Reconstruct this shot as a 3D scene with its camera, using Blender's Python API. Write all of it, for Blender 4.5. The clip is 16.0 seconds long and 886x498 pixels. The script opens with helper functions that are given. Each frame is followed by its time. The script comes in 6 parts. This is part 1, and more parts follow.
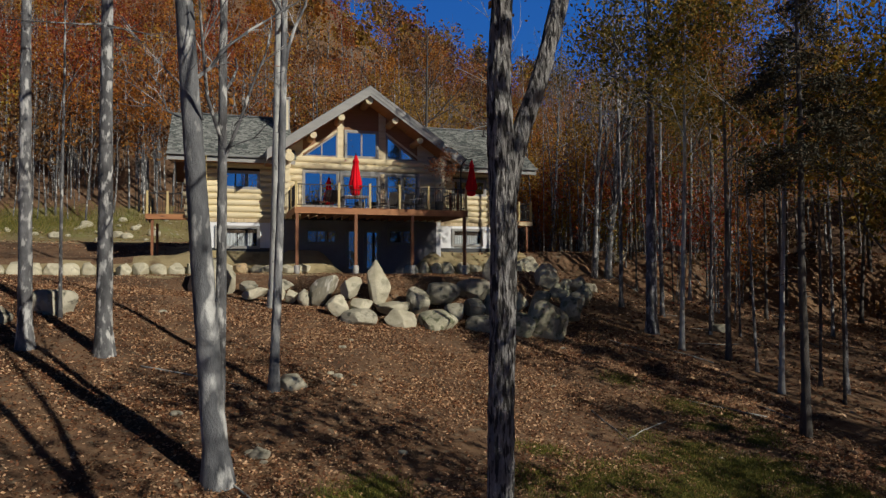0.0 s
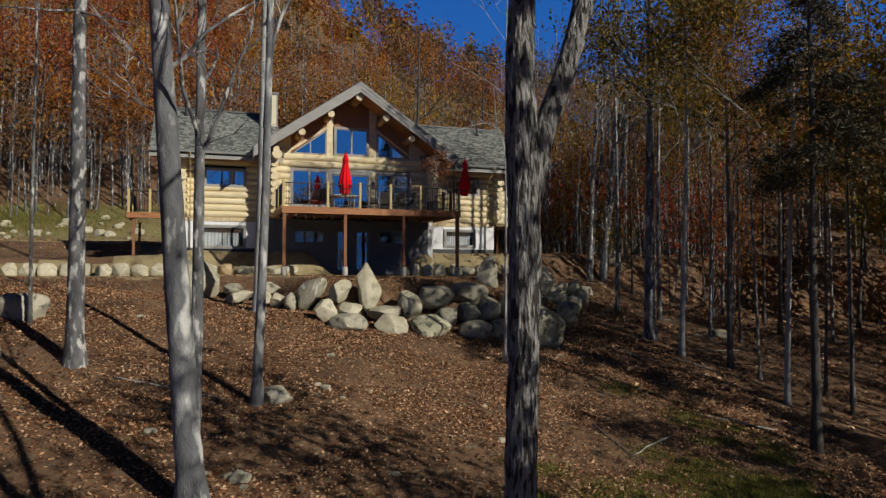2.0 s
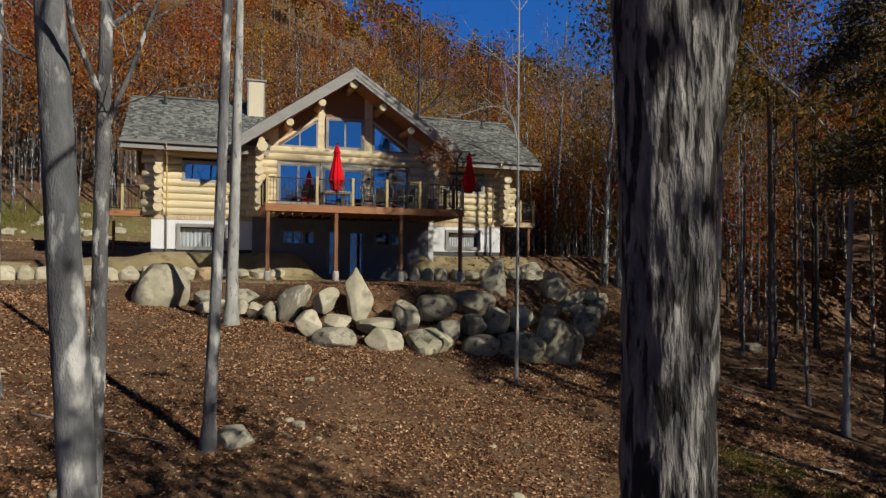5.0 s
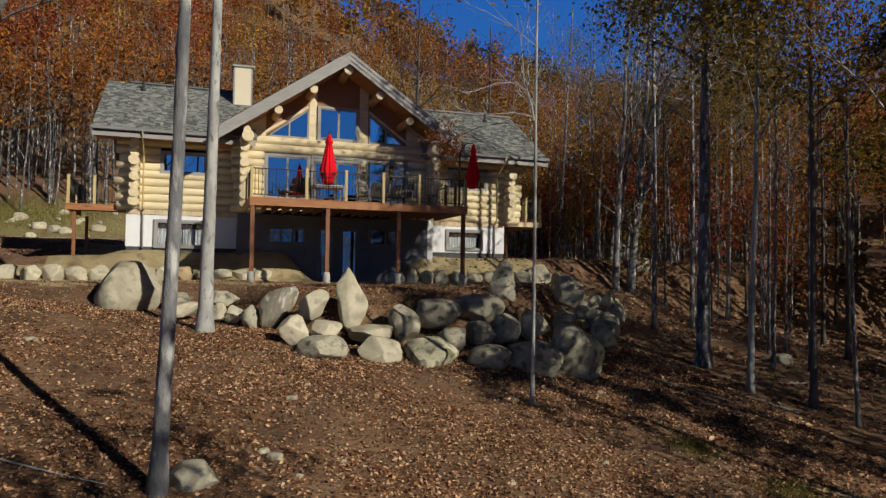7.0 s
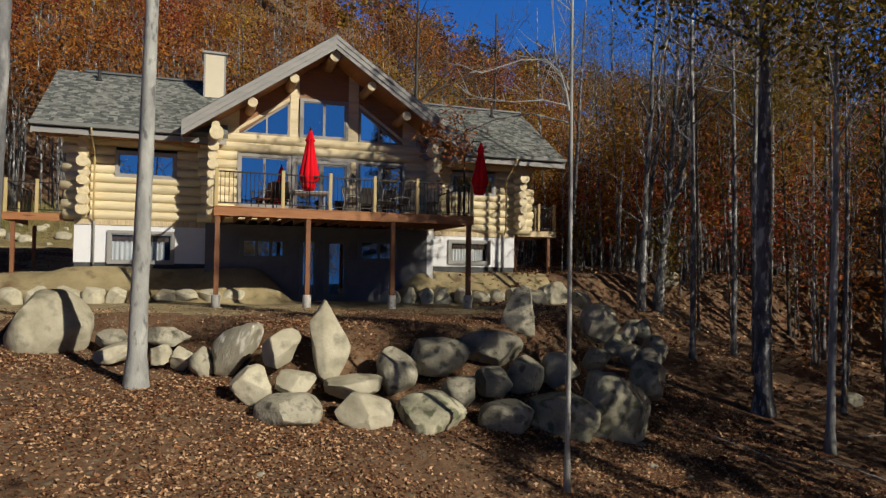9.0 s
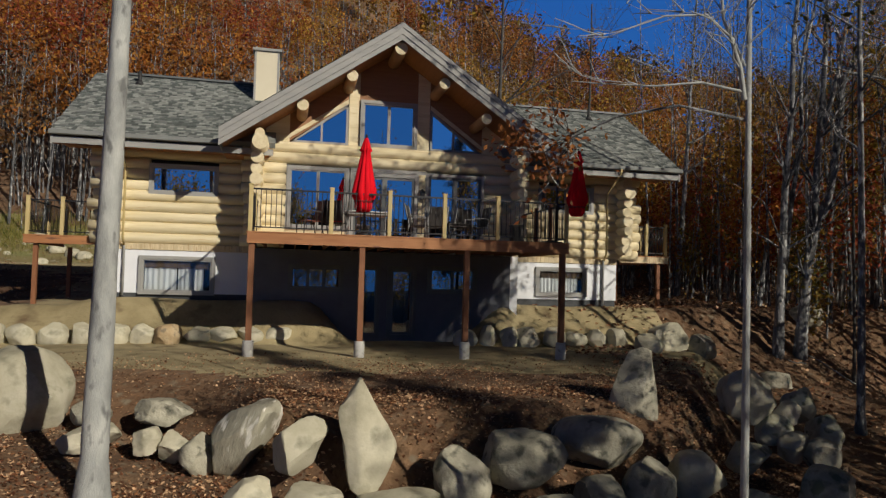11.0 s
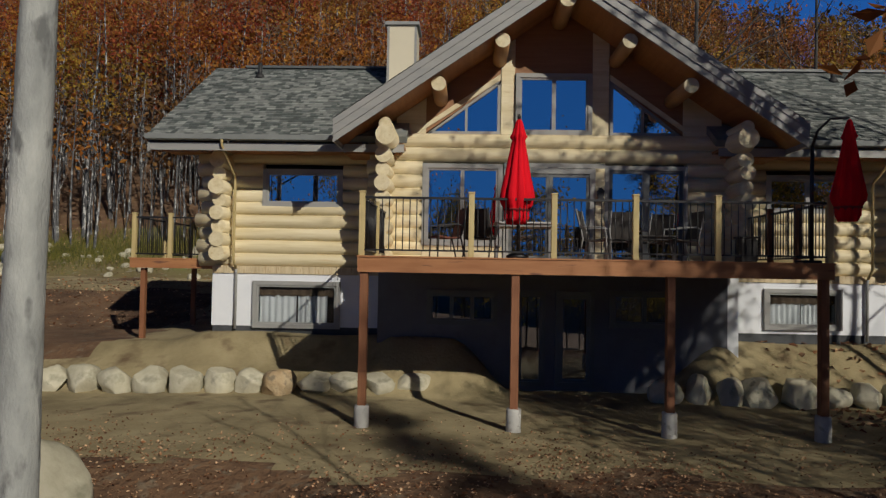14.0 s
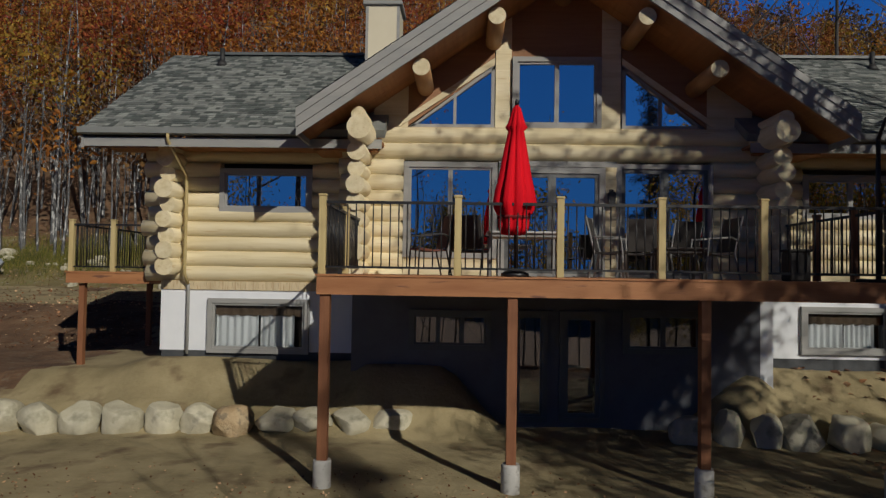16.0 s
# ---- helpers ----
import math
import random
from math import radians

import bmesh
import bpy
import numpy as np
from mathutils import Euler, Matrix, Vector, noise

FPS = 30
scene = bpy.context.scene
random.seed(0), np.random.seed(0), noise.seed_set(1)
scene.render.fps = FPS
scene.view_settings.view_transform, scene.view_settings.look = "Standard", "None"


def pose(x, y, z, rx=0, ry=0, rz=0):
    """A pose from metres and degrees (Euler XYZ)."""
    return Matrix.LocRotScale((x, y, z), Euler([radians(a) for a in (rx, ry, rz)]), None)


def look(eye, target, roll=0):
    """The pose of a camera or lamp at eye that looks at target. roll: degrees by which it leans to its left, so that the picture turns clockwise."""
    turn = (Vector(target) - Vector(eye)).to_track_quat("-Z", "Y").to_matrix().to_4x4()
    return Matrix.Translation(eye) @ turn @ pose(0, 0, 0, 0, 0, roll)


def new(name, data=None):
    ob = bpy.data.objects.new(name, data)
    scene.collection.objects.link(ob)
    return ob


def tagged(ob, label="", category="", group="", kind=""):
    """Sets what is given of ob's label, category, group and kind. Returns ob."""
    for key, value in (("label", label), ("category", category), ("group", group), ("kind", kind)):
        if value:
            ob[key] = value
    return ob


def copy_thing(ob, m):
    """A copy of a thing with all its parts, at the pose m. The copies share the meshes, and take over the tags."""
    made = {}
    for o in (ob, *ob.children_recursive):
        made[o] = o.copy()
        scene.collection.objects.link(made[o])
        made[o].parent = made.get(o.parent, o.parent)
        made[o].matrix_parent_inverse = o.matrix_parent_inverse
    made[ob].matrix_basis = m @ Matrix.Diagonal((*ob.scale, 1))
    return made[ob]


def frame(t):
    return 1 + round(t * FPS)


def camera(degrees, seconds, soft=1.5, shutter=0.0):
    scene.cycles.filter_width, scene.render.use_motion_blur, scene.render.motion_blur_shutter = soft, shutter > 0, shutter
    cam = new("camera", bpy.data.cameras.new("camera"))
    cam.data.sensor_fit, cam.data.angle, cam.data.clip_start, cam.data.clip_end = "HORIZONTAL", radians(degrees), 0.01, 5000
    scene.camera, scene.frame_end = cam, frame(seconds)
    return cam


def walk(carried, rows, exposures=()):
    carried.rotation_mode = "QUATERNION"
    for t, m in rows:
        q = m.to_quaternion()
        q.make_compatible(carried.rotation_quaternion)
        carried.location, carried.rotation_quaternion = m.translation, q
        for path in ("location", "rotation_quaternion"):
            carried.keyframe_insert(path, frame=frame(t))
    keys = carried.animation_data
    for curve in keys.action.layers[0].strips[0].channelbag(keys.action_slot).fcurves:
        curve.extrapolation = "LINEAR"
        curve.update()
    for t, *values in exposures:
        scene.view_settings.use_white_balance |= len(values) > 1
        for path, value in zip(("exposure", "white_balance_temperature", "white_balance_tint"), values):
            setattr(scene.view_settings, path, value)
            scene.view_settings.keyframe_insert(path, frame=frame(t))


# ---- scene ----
cam = camera(64.6, 16.0, soft=1.35)
PATH = [
    (0, (0.765, 0.274, 0.108), (1.385, 2.174, 0.172), -0.2),
    (0.5, (0.781, 0.461, 0.14), (1.432, 2.351, 0.204), -0.2),
    (1, (0.812, 0.653, 0.193), (1.463, 2.543, 0.254), -0.1),
    (1.5, (0.849, 0.891, 0.214), (1.5, 2.781, 0.275), 0.0),
    (2, (0.939, 1.233, 0.27), (1.588, 3.123, 0.33), 0.1),
    (2.5, (1.026, 1.619, 0.322), (1.675, 3.509, 0.384), 0.2),
    (3, (1.166, 2.137, 0.437), (1.815, 4.027, 0.495), 0.3),
    (3.5, (1.323, 2.615, 0.444), (1.972, 4.505, 0.503), 0.3),
    (4, (1.536, 3.187, 0.495), (2.184, 5.078, 0.552), 0.3),
    (4.2, (1.635, 3.354, 0.499), (2.279, 5.247, 0.556), 0.3),
    (6.5, (2.358, 5.897, 0.38), (3.012, 7.786, 0.45), 0.7),
    (7, (2.495, 6.482, 0.385), (3.153, 8.369, 0.457), 0.8),
    (7.5, (2.681, 7.077, 0.413), (3.339, 8.964, 0.481), 0.8),
    (8, (2.959, 7.893, 0.419), (3.617, 9.78, 0.488), 0.8),
    (8.5, (3.325, 9.063, 0.9), (3.985, 10.95, 0.969), 0.9),
    (9, (3.74, 10.282, 1.126), (4.398, 12.169, 1.194), 0.8),
    (9.2, (3.885, 10.795, 1.185), (4.546, 12.681, 1.257), 0.8),
    (11.3, (5.256, 14.94, 2.112), (5.665, 16.896, 2.193), 1.6),
    (11.5, (5.287, 15.219, 2.163), (5.701, 17.174, 2.245), 1.5),
    (12, (5.47, 15.869, 2.435), (5.59, 17.864, 2.496), 1.3),
    (12.5, (5.75, 16.684, 2.57), (5.668, 18.682, 2.631), 1.3),
    (13, (5.919, 17.481, 2.562), (5.837, 19.478, 2.624), 1.4),
    (13.5, (6.013, 18.53, 2.551), (5.935, 20.527, 2.614), 1.2),
    (14, (6.052, 19.58, 2.77), (5.98, 21.578, 2.83), 1.0),
    (14.5, (6.098, 20.535, 3.012), (6.03, 22.533, 3.076), 1.0),
    (15, (6.154, 21.326, 3.086), (6.087, 23.323, 3.152), 0.9),
    (15.5, (6.196, 21.831, 3.036), (6.131, 23.828, 3.105), 0.8),
    (16, (6.204, 21.936, 3.047), (6.141, 23.934, 3.114), 0.9),
]
walk(cam, [(t, look(eye, target, roll)) for t, eye, target, roll in PATH],
     [(0.0, -0.36, 6250, 10), (4.0, -0.30, 6300, 10), (9.0, -0.20, 6500, 10), (11.3, -0.42, 6350, 10), (13.0, -0.60, 6200, 10), (14.5, -0.76, 6150, 10), (16.0, -0.84, 6100, 10)])

# ---- light ----
SUN_EL, SUN_AZ = 28.0, 148.0          # degrees; azimuth clockwise from +y
sun_from = Vector((math.sin(radians(SUN_AZ)) * math.cos(radians(SUN_EL)),
                   math.cos(radians(SUN_AZ)) * math.cos(radians(SUN_EL)), math.sin(radians(SUN_EL))))
sun_data = bpy.data.lights.new("sun", "SUN")
sun_data.energy, sun_data.angle, sun_data.color = 5.0, radians(0.55), (1.0, 0.905, 0.755)
sun = new("sun", sun_data)
sun.matrix_world = look(sun_from * 80, (0, 0, 0))
world = bpy.data.worlds.new("world")
scene.world = world
world.use_nodes = True
sky = world.node_tree.nodes.new("ShaderNodeTexSky")
sky.sky_type, sky.sun_disc = "NISHITA", False
sky.sun_elevation, sky.sun_rotation = radians(SUN_EL), radians(SUN_AZ)
sky.altitude, sky.dust_density, sky.ozone_density, sky.air_density = 400, 0.0, 4.5, 0.8
deep = world.node_tree.nodes.new("ShaderNodeHueSaturation")
deep.inputs["Hue"].default_value, deep.inputs["Saturation"].default_value, deep.inputs["Value"].default_value = 0.523, 1.3, 0.14
world.node_tree.links.new(sky.outputs[0], deep.inputs["Color"])
world.node_tree.links.new(deep.outputs[0], world.node_tree.nodes["Background"].inputs[0])
world.node_tree.nodes["Background"].inputs[1].default_value = 0.05

# ---- materials ----


def material(name, colours, scale=3.0, rough=0.8, bump=0.3, bump_scale=40.0, stretch=(1, 1, 1), spots=None,
             per="", vary=0.0, metal=0.0, depth=0.02, spot_at=(0.55, 0.65), spot_scale=None, hue=0.0, detail=6.0):
    """Noise between colours at a large scale, spots at a second, relief at a third; per: 'object' or 'island' variation."""
    m = bpy.data.materials.new(name)
    m.use_nodes = True
    n, l = m.node_tree.nodes, m.node_tree.links
    b = n["Principled BSDF"]
    b.inputs["Roughness"].default_value, b.inputs["Metallic"].default_value = rough, metal
    co = n.new("ShaderNodeTexCoord")
    mp = n.new("ShaderNodeMapping")
    mp.inputs["Scale"].default_value = stretch
    l.new(co.outputs["Object"], mp.inputs["Vector"])
    big = n.new("ShaderNodeTexNoise")
    big.inputs["Scale"].default_value, big.inputs["Detail"].default_value = scale, detail
    big.inputs["Roughness"].default_value = 0.62
    l.new(mp.outputs[0], big.inputs["Vector"])
    ramp = n.new("ShaderNodeValToRGB")
    els = ramp.color_ramp.elements
    while len(els) < len(colours):
        els.new(0.5)
    for i, c in enumerate(colours):
        els[i].position = 0.3 + 0.4 * i / max(1, len(colours) - 1)
        els[i].color = (*c, 1)
    l.new(big.outputs["Fac"], ramp.inputs[0])
    out = ramp.outputs[0]
    if per:
        src = n.new("ShaderNodeObjectInfo").outputs["Random"] if per == "object" else n.new("ShaderNodeNewGeometry").outputs["Random Per Island"]
        add = n.new("ShaderNodeMath")
        add.operation = "MULTIPLY_ADD"
        add.inputs[1].default_value, add.inputs[2].default_value = 1.0, 0.0
        if hue:
            pick = n.new("ShaderNodeMath")
            pick.operation = "MULTIPLY_ADD"
            l.new(src, pick.inputs[0])
            pick.inputs[1].default_value = hue
            sub = n.new("ShaderNodeMath")
            sub.operation = "MULTIPLY_ADD"
            l.new(big.outputs["Fac"], sub.inputs[0])
            sub.inputs[1].default_value, sub.inputs[2].default_value = 1.0 - hue * 0.5, -hue * 0.25
            l.new(sub.outputs[0], pick.inputs[2])
            l.new(pick.outputs[0], ramp.inputs[0])
        hs = n.new("ShaderNodeHueSaturation")
        mr = n.new("ShaderNodeMapRange")
        l.new(src, add.inputs[0])
        fr = n.new("ShaderNodeMath")
        fr.operation = "FRACT"
        ml = n.new("ShaderNodeMath")
        ml.operation = "MULTIPLY"
        ml.inputs[1].default_value = 7.31
        l.new(add.outputs[0], ml.inputs[0])
        l.new(ml.outputs[0], fr.inputs[0])
        l.new(fr.outputs[0], mr.inputs[0])
        mr.inputs[3].default_value, mr.inputs[4].default_value = 1 - vary, 1 + vary
        l.new(mr.outputs[0], hs.inputs["Value"])
        l.new(out, hs.inputs["Color"])
        out = hs.outputs[0]
    if spots:
        sp = n.new("ShaderNodeTexNoise")
        sp.inputs["Scale"].default_value = spot_scale or scale * 2.7
        sp.inputs["Detail"].default_value = 8.0
        l.new(mp.outputs[0], sp.inputs["Vector"])
        r2 = n.new("ShaderNodeMapRange")
        r2.inputs[1].default_value, r2.inputs[2].default_value = spot_at
        l.new(sp.outputs["Fac"], r2.inputs[0])
        mx = n.new("ShaderNodeMix")
        mx.data_type = "RGBA"
        l.new(r2.outputs[0], mx.inputs["Factor"])
        l.new(out, mx.inputs["A"])
        mx.inputs["B"].default_value = (*spots, 1)
        out = mx.outputs["Result"]
    l.new(out, b.inputs["Base Color"])
    if bump:
        fine = n.new("ShaderNodeTexNoise")
        fine.inputs["Scale"].default_value, fine.inputs["Detail"].default_value = bump_scale, 8.0
        l.new(mp.outputs[0], fine.inputs["Vector"])
        bp = n.new("ShaderNodeBump")
        bp.inputs["Strength"].default_value, bp.inputs["Distance"].default_value = bump, depth
        l.new(fine.outputs["Fac"], bp.inputs["Height"])
        l.new(bp.outputs[0], b.inputs["Normal"])
    return m


LOG = material("peeled log", [(0.58, 0.485, 0.275), (0.69, 0.60, 0.385), (0.76, 0.68, 0.475)], 1.2, 0.6, 0.25, 14, (0.5, 6, 6), (0.5, 0.33, 0.14), "object", 0.07, spot_at=(0.62, 0.8))
LOG_Y = material("peeled log across", [(0.58, 0.485, 0.275), (0.69, 0.60, 0.385), (0.76, 0.68, 0.475)], 1.2, 0.6, 0.25, 14, (6, 0.5, 6), (0.5, 0.33, 0.14), "object", 0.07, spot_at=(0.62, 0.8))
# darker log colour that carries the shade under the great roof
LOG_SHADED = material("stained log", [(0.33, 0.17, 0.07), (0.42, 0.24, 0.10)], 1.5, 0.6, 0.25, 14, (6, 0.5, 6))
SOFFIT = material("stained pine soffit", [(0.30, 0.125, 0.045), (0.40, 0.19, 0.07)], 2.0, 0.55, 0.2, 20, (6, 0.4, 6), per="object", vary=0.12)
TRIM = material("grey painted trim", [(0.27, 0.275, 0.265), (0.34, 0.335, 0.315)], 1.0, 0.6, 0.08, 60, (1, 6, 6))
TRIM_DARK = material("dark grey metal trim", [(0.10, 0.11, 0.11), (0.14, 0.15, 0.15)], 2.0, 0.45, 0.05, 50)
SHINGLE = material("asphalt shingle", [(0.10, 0.115, 0.11), (0.19, 0.205, 0.195), (0.285, 0.30, 0.28)], 1.4, 0.95, 0.5, 160, (1, 1, 1), None, "island", 0.22, hue=0.8)
SHINGLE_TAB = material("asphalt shingle tab", [(0.10, 0.115, 0.11), (0.19, 0.205, 0.195), (0.285, 0.30, 0.28)], 1.4, 0.95, 0.5, 160, (1, 1, 1), None, "object", 0.22, hue=0.8)
STUCCO = material("white cement panel", [(0.70, 0.73, 0.77), (0.80, 0.82, 0.84)], 0.8, 0.85, 0.15, 60, (1, 1, 1), (0.60, 0.61, 0.62), spot_at=(0.62, 0.85))
# wall panel under the deck: the deck's shade is put into this dark colour
STUCCO_SHADED = material("grey parged concrete wall", [(0.115, 0.12, 0.14), (0.16, 0.168, 0.19)], 0.9, 0.9, 0.2, 50, (1, 1, 1), (0.10, 0.105, 0.12), spot_at=(0.58, 0.8))
CREAM = material("cream chimney panel", [(0.66, 0.60, 0.44), (0.72, 0.66, 0.50)], 1.0, 0.8, 0.1, 60)
CONCRETE = material("concrete", [(0.42, 0.42, 0.40), (0.55, 0.54, 0.51)], 3.0, 0.9, 0.3, 50, spots=(0.3, 0.29, 0.27))
FOUND = material("dark foundation membrane", [(0.04, 0.045, 0.05), (0.08, 0.085, 0.09)], 3, 0.8, 0.2, 40)
DECK = material("red-brown stained timber", [(0.33, 0.135, 0.052), (0.46, 0.215, 0.088)], 1.3, 0.65, 0.2, 20, (0.6, 5, 5), (0.16, 0.07, 0.04), "object", 0.10, spot_at=(0.64, 0.7), spot_scale=2.2)
POST = material("brown stained post", [(0.19, 0.072, 0.030), (0.29, 0.125, 0.055)], 2.0, 0.65, 0.2, 25, (5, 5, 0.6), None, "object", 0.10)
RAILPOST = material("pressure-treated post", [(0.45, 0.35, 0.15), (0.58, 0.47, 0.23)], 2.0, 0.7, 0.2, 25, (5, 5, 0.6), None, "object", 0.08)
LEDGER = material("fresh pine board", [(0.52, 0.42, 0.25), (0.66, 0.56, 0.37)], 2.5, 0.7, 0.15, 25, (5, 5, 0.5), (0.44, 0.31, 0.17), "object", 0.08)
BLACK = material("black powder-coated metal", [(0.010, 0.010, 0.011), (0.018, 0.018, 0.019)], 4, 0.45, 0.0)
FABRIC = material("red umbrella cloth", [(0.55, 0.006, 0.014), (0.76, 0.010, 0.022)], 3, 0.8, 0.2, 90, (1, 1, 0.3))
FABRIC.node_tree.nodes["Principled BSDF"].inputs["Specular IOR Level"].default_value = 0.08
STRAP = material("dark red strap", [(0.16, 0.006, 0.01), (0.24, 0.01, 0.014)], 5, 0.8, 0.1, 60)
VALANCE = material("brown blind cloth", [(0.10, 0.065, 0.04), (0.15, 0.10, 0.06)], 2, 0.9, 0.1, 60)
CURTAIN = material("white curtain cloth", [(0.74, 0.74, 0.72), (0.84, 0.84, 0.82)], 2, 0.9, 0.1, 60)
# near-black colour stands in for the darkness of unlit rooms
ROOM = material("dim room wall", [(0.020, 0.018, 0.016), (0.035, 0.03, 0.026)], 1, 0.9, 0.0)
CHAIR = material("dark woven resin", [(0.025, 0.022, 0.02), (0.045, 0.04, 0.036)], 12, 0.6, 0.4, 80)
TABLE = material("light grey tabletop", [(0.42, 0.42, 0.42), (0.52, 0.52, 0.51)], 4, 0.4, 0.05, 60)
LEDGE = material("black vent pipe", [(0.02, 0.02, 0.02), (0.035, 0.035, 0.035)], 4, 0.6, 0.1, 40)
ROCK = material("granite boulder", [(0.33, 0.305, 0.215), (0.49, 0.46, 0.34), (0.60, 0.565, 0.44)], 1.5, 0.9, 0.35, 7, (1, 1, 1), (0.20, 0.195, 0.13), "object", 0.14, depth=0.05, spot_at=(0.55, 0.72), spot_scale=2.6)
# grey stones, and pale wall boulders with their shade put into the colour
ROCK_DARK = material("grey-brown boulder", [(0.25, 0.235, 0.18), (0.38, 0.36, 0.275), (0.48, 0.455, 0.36)], 1.8, 0.9, 0.5, 18, (1, 1, 1), (0.12, 0.12, 0.09), "object", 0.15, depth=0.04, spot_at=(0.54, 0.68))
ROCK_MOSS = material("lichened boulder", [(0.24, 0.235, 0.165), (0.43, 0.415, 0.30), (0.62, 0.595, 0.46)], 2.2, 0.9, 0.35, 8, (1, 1, 1), (0.15, 0.16, 0.095), "object", 0.12, depth=0.04, spot_at=(0.50, 0.62), spot_scale=4.5)
ROCK_BLUE = material("blue-grey boulder", [(0.22, 0.25, 0.29), (0.34, 0.37, 0.42)], 1.8, 0.9, 0.5, 18, (1, 1, 1), (0.15, 0.17, 0.19), depth=0.04)
ROCK_VEINED = material("white-veined boulder", [(0.22, 0.21, 0.16), (0.36, 0.34, 0.26), (0.45, 0.43, 0.33)], 1.6, 0.85, 0.4, 9, (3.2, 1.0, 0.8), (0.72, 0.70, 0.62), depth=0.04, spot_at=(0.57, 0.63), spot_scale=2.4)
ROCK_WARM = material("fresh rusty boulder", [(0.40, 0.27, 0.13), (0.55, 0.44, 0.28)], 2.0, 0.9, 0.6, 16, (1, 1, 1), (0.25, 0.2, 0.13), "object", 0.1, depth=0.05)
BARK = material("grey maple bark", [(0.045, 0.045, 0.047), (0.12, 0.122, 0.126), (0.24, 0.246, 0.25)], 1.8, 0.95, 0.8, 26, (2.2, 2.2, 0.9), (0.50, 0.505, 0.485), "object", 0.18, depth=0.03, spot_at=(0.53, 0.63), spot_scale=3.4)
BARK_PALE = material("pale beech bark", [(0.22, 0.23, 0.222), (0.34, 0.352, 0.335), (0.47, 0.48, 0.45)], 1.6, 0.9, 0.5, 30, (2, 2, 0.8), (0.16, 0.165, 0.16), "object", 0.10, depth=0.02, spot_at=(0.58, 0.70), spot_scale=3.6)
BARK_BEECH = material("blotched beech bark", [(0.05, 0.054, 0.06), (0.14, 0.147, 0.156), (0.28, 0.288, 0.29)], 1.5, 0.92, 0.7, 28, (1.6, 1.6, 0.6), (0.54, 0.55, 0.53), "object", 0.1, depth=0.025, spot_at=(0.53, 0.64), spot_scale=2.2)
BARK_OAK = material("furrowed oak bark", [(0.13, 0.127, 0.12), (0.27, 0.265, 0.255), (0.47, 0.465, 0.445)], 3.6, 0.95, 1.0, 6, (10, 10, 2.2), (0.04, 0.038, 0.036), depth=0.06, spot_at=(0.50, 0.57), spot_scale=3.2)
# dark bark; its colour also carries the shade inside the woods
BARK_DARK = material("dark wet bark", [(0.045, 0.041, 0.038), (0.12, 0.112, 0.10)], 3, 0.95, 0.8, 20, (3, 3, 0.6), (0.16, 0.16, 0.15), "object", 0.3, depth=0.03, spot_at=(0.66, 0.74))


def leaf_material(name, colours, vary=0.22, through_light=0.42):
    """Leaves: colour from the leaf's own island, some light passing through."""
    m = material(name, colours, 0.5, 0.7, 0, per="island", vary=vary, hue=1.0, detail=2)
    n, l = m.node_tree.nodes, m.node_tree.links
    b = n["Principled BSDF"]
    tr = n.new("ShaderNodeBsdfTranslucent")
    l.new(b.inputs["Base Color"].links[0].from_socket, tr.inputs[0])
    mix = n.new("ShaderNodeMixShader")
    mix.inputs[0].default_value = through_light
    l.new(b.outputs[0], mix.inputs[1])
    l.new(tr.outputs[0], mix.inputs[2])
    l.new(mix.outputs[0], n["Material Output"].inputs["Surface"])
    return m


LEAF_ORANGE = leaf_material("orange maple leaves", [(0.32, 0.105, 0.014), (0.44, 0.16, 0.02), (0.50, 0.22, 0.03)])
LEAF_RED = leaf_material("red maple leaves", [(0.22, 0.036, 0.014), (0.36, 0.065, 0.022), (0.42, 0.11, 0.03)])
LEAF_YELLOW = leaf_material("yellow birch leaves", [(0.24, 0.15, 0.02), (0.44, 0.31, 0.035), (0.38, 0.21, 0.025)])
LEAF_GOLD = leaf_material("golden beech leaves", [(0.33, 0.165, 0.022), (0.50, 0.275, 0.036), (0.56, 0.35, 0.055)])
LEAF_OLIVE = leaf_material("olive turning leaves", [(0.10, 0.085, 0.012), (0.22, 0.185, 0.022), (0.34, 0.21, 0.028)])
LEAF_BROWN = leaf_material("brown oak leaves", [(0.10, 0.045, 0.014), (0.19, 0.085, 0.025), (0.27, 0.15, 0.05)])
LEAF_RUST = leaf_material("rust beech leaves", [(0.17, 0.052, 0.014), (0.28, 0.09, 0.02), (0.36, 0.14, 0.032)])
LEAF_DULL = leaf_material("dull faded leaves", [(0.07, 0.045, 0.022), (0.12, 0.075, 0.035), (0.16, 0.11, 0.05)])
NEEDLE = leaf_material("dark pine needles", [(0.025, 0.027, 0.012), (0.05, 0.05, 0.022), (0.09, 0.065, 0.03)], 0.3, 0.1)
LITTER = leaf_material("fallen leaves", [(0.13, 0.05, 0.02), (0.23, 0.097, 0.038), (0.37, 0.18, 0.08), (0.58, 0.38, 0.22)], 0.3, 0.1)
GRASS = leaf_material("rough grass", [(0.07, 0.085, 0.012), (0.15, 0.17, 0.022), (0.25, 0.22, 0.04)], 0.3, 0.25)


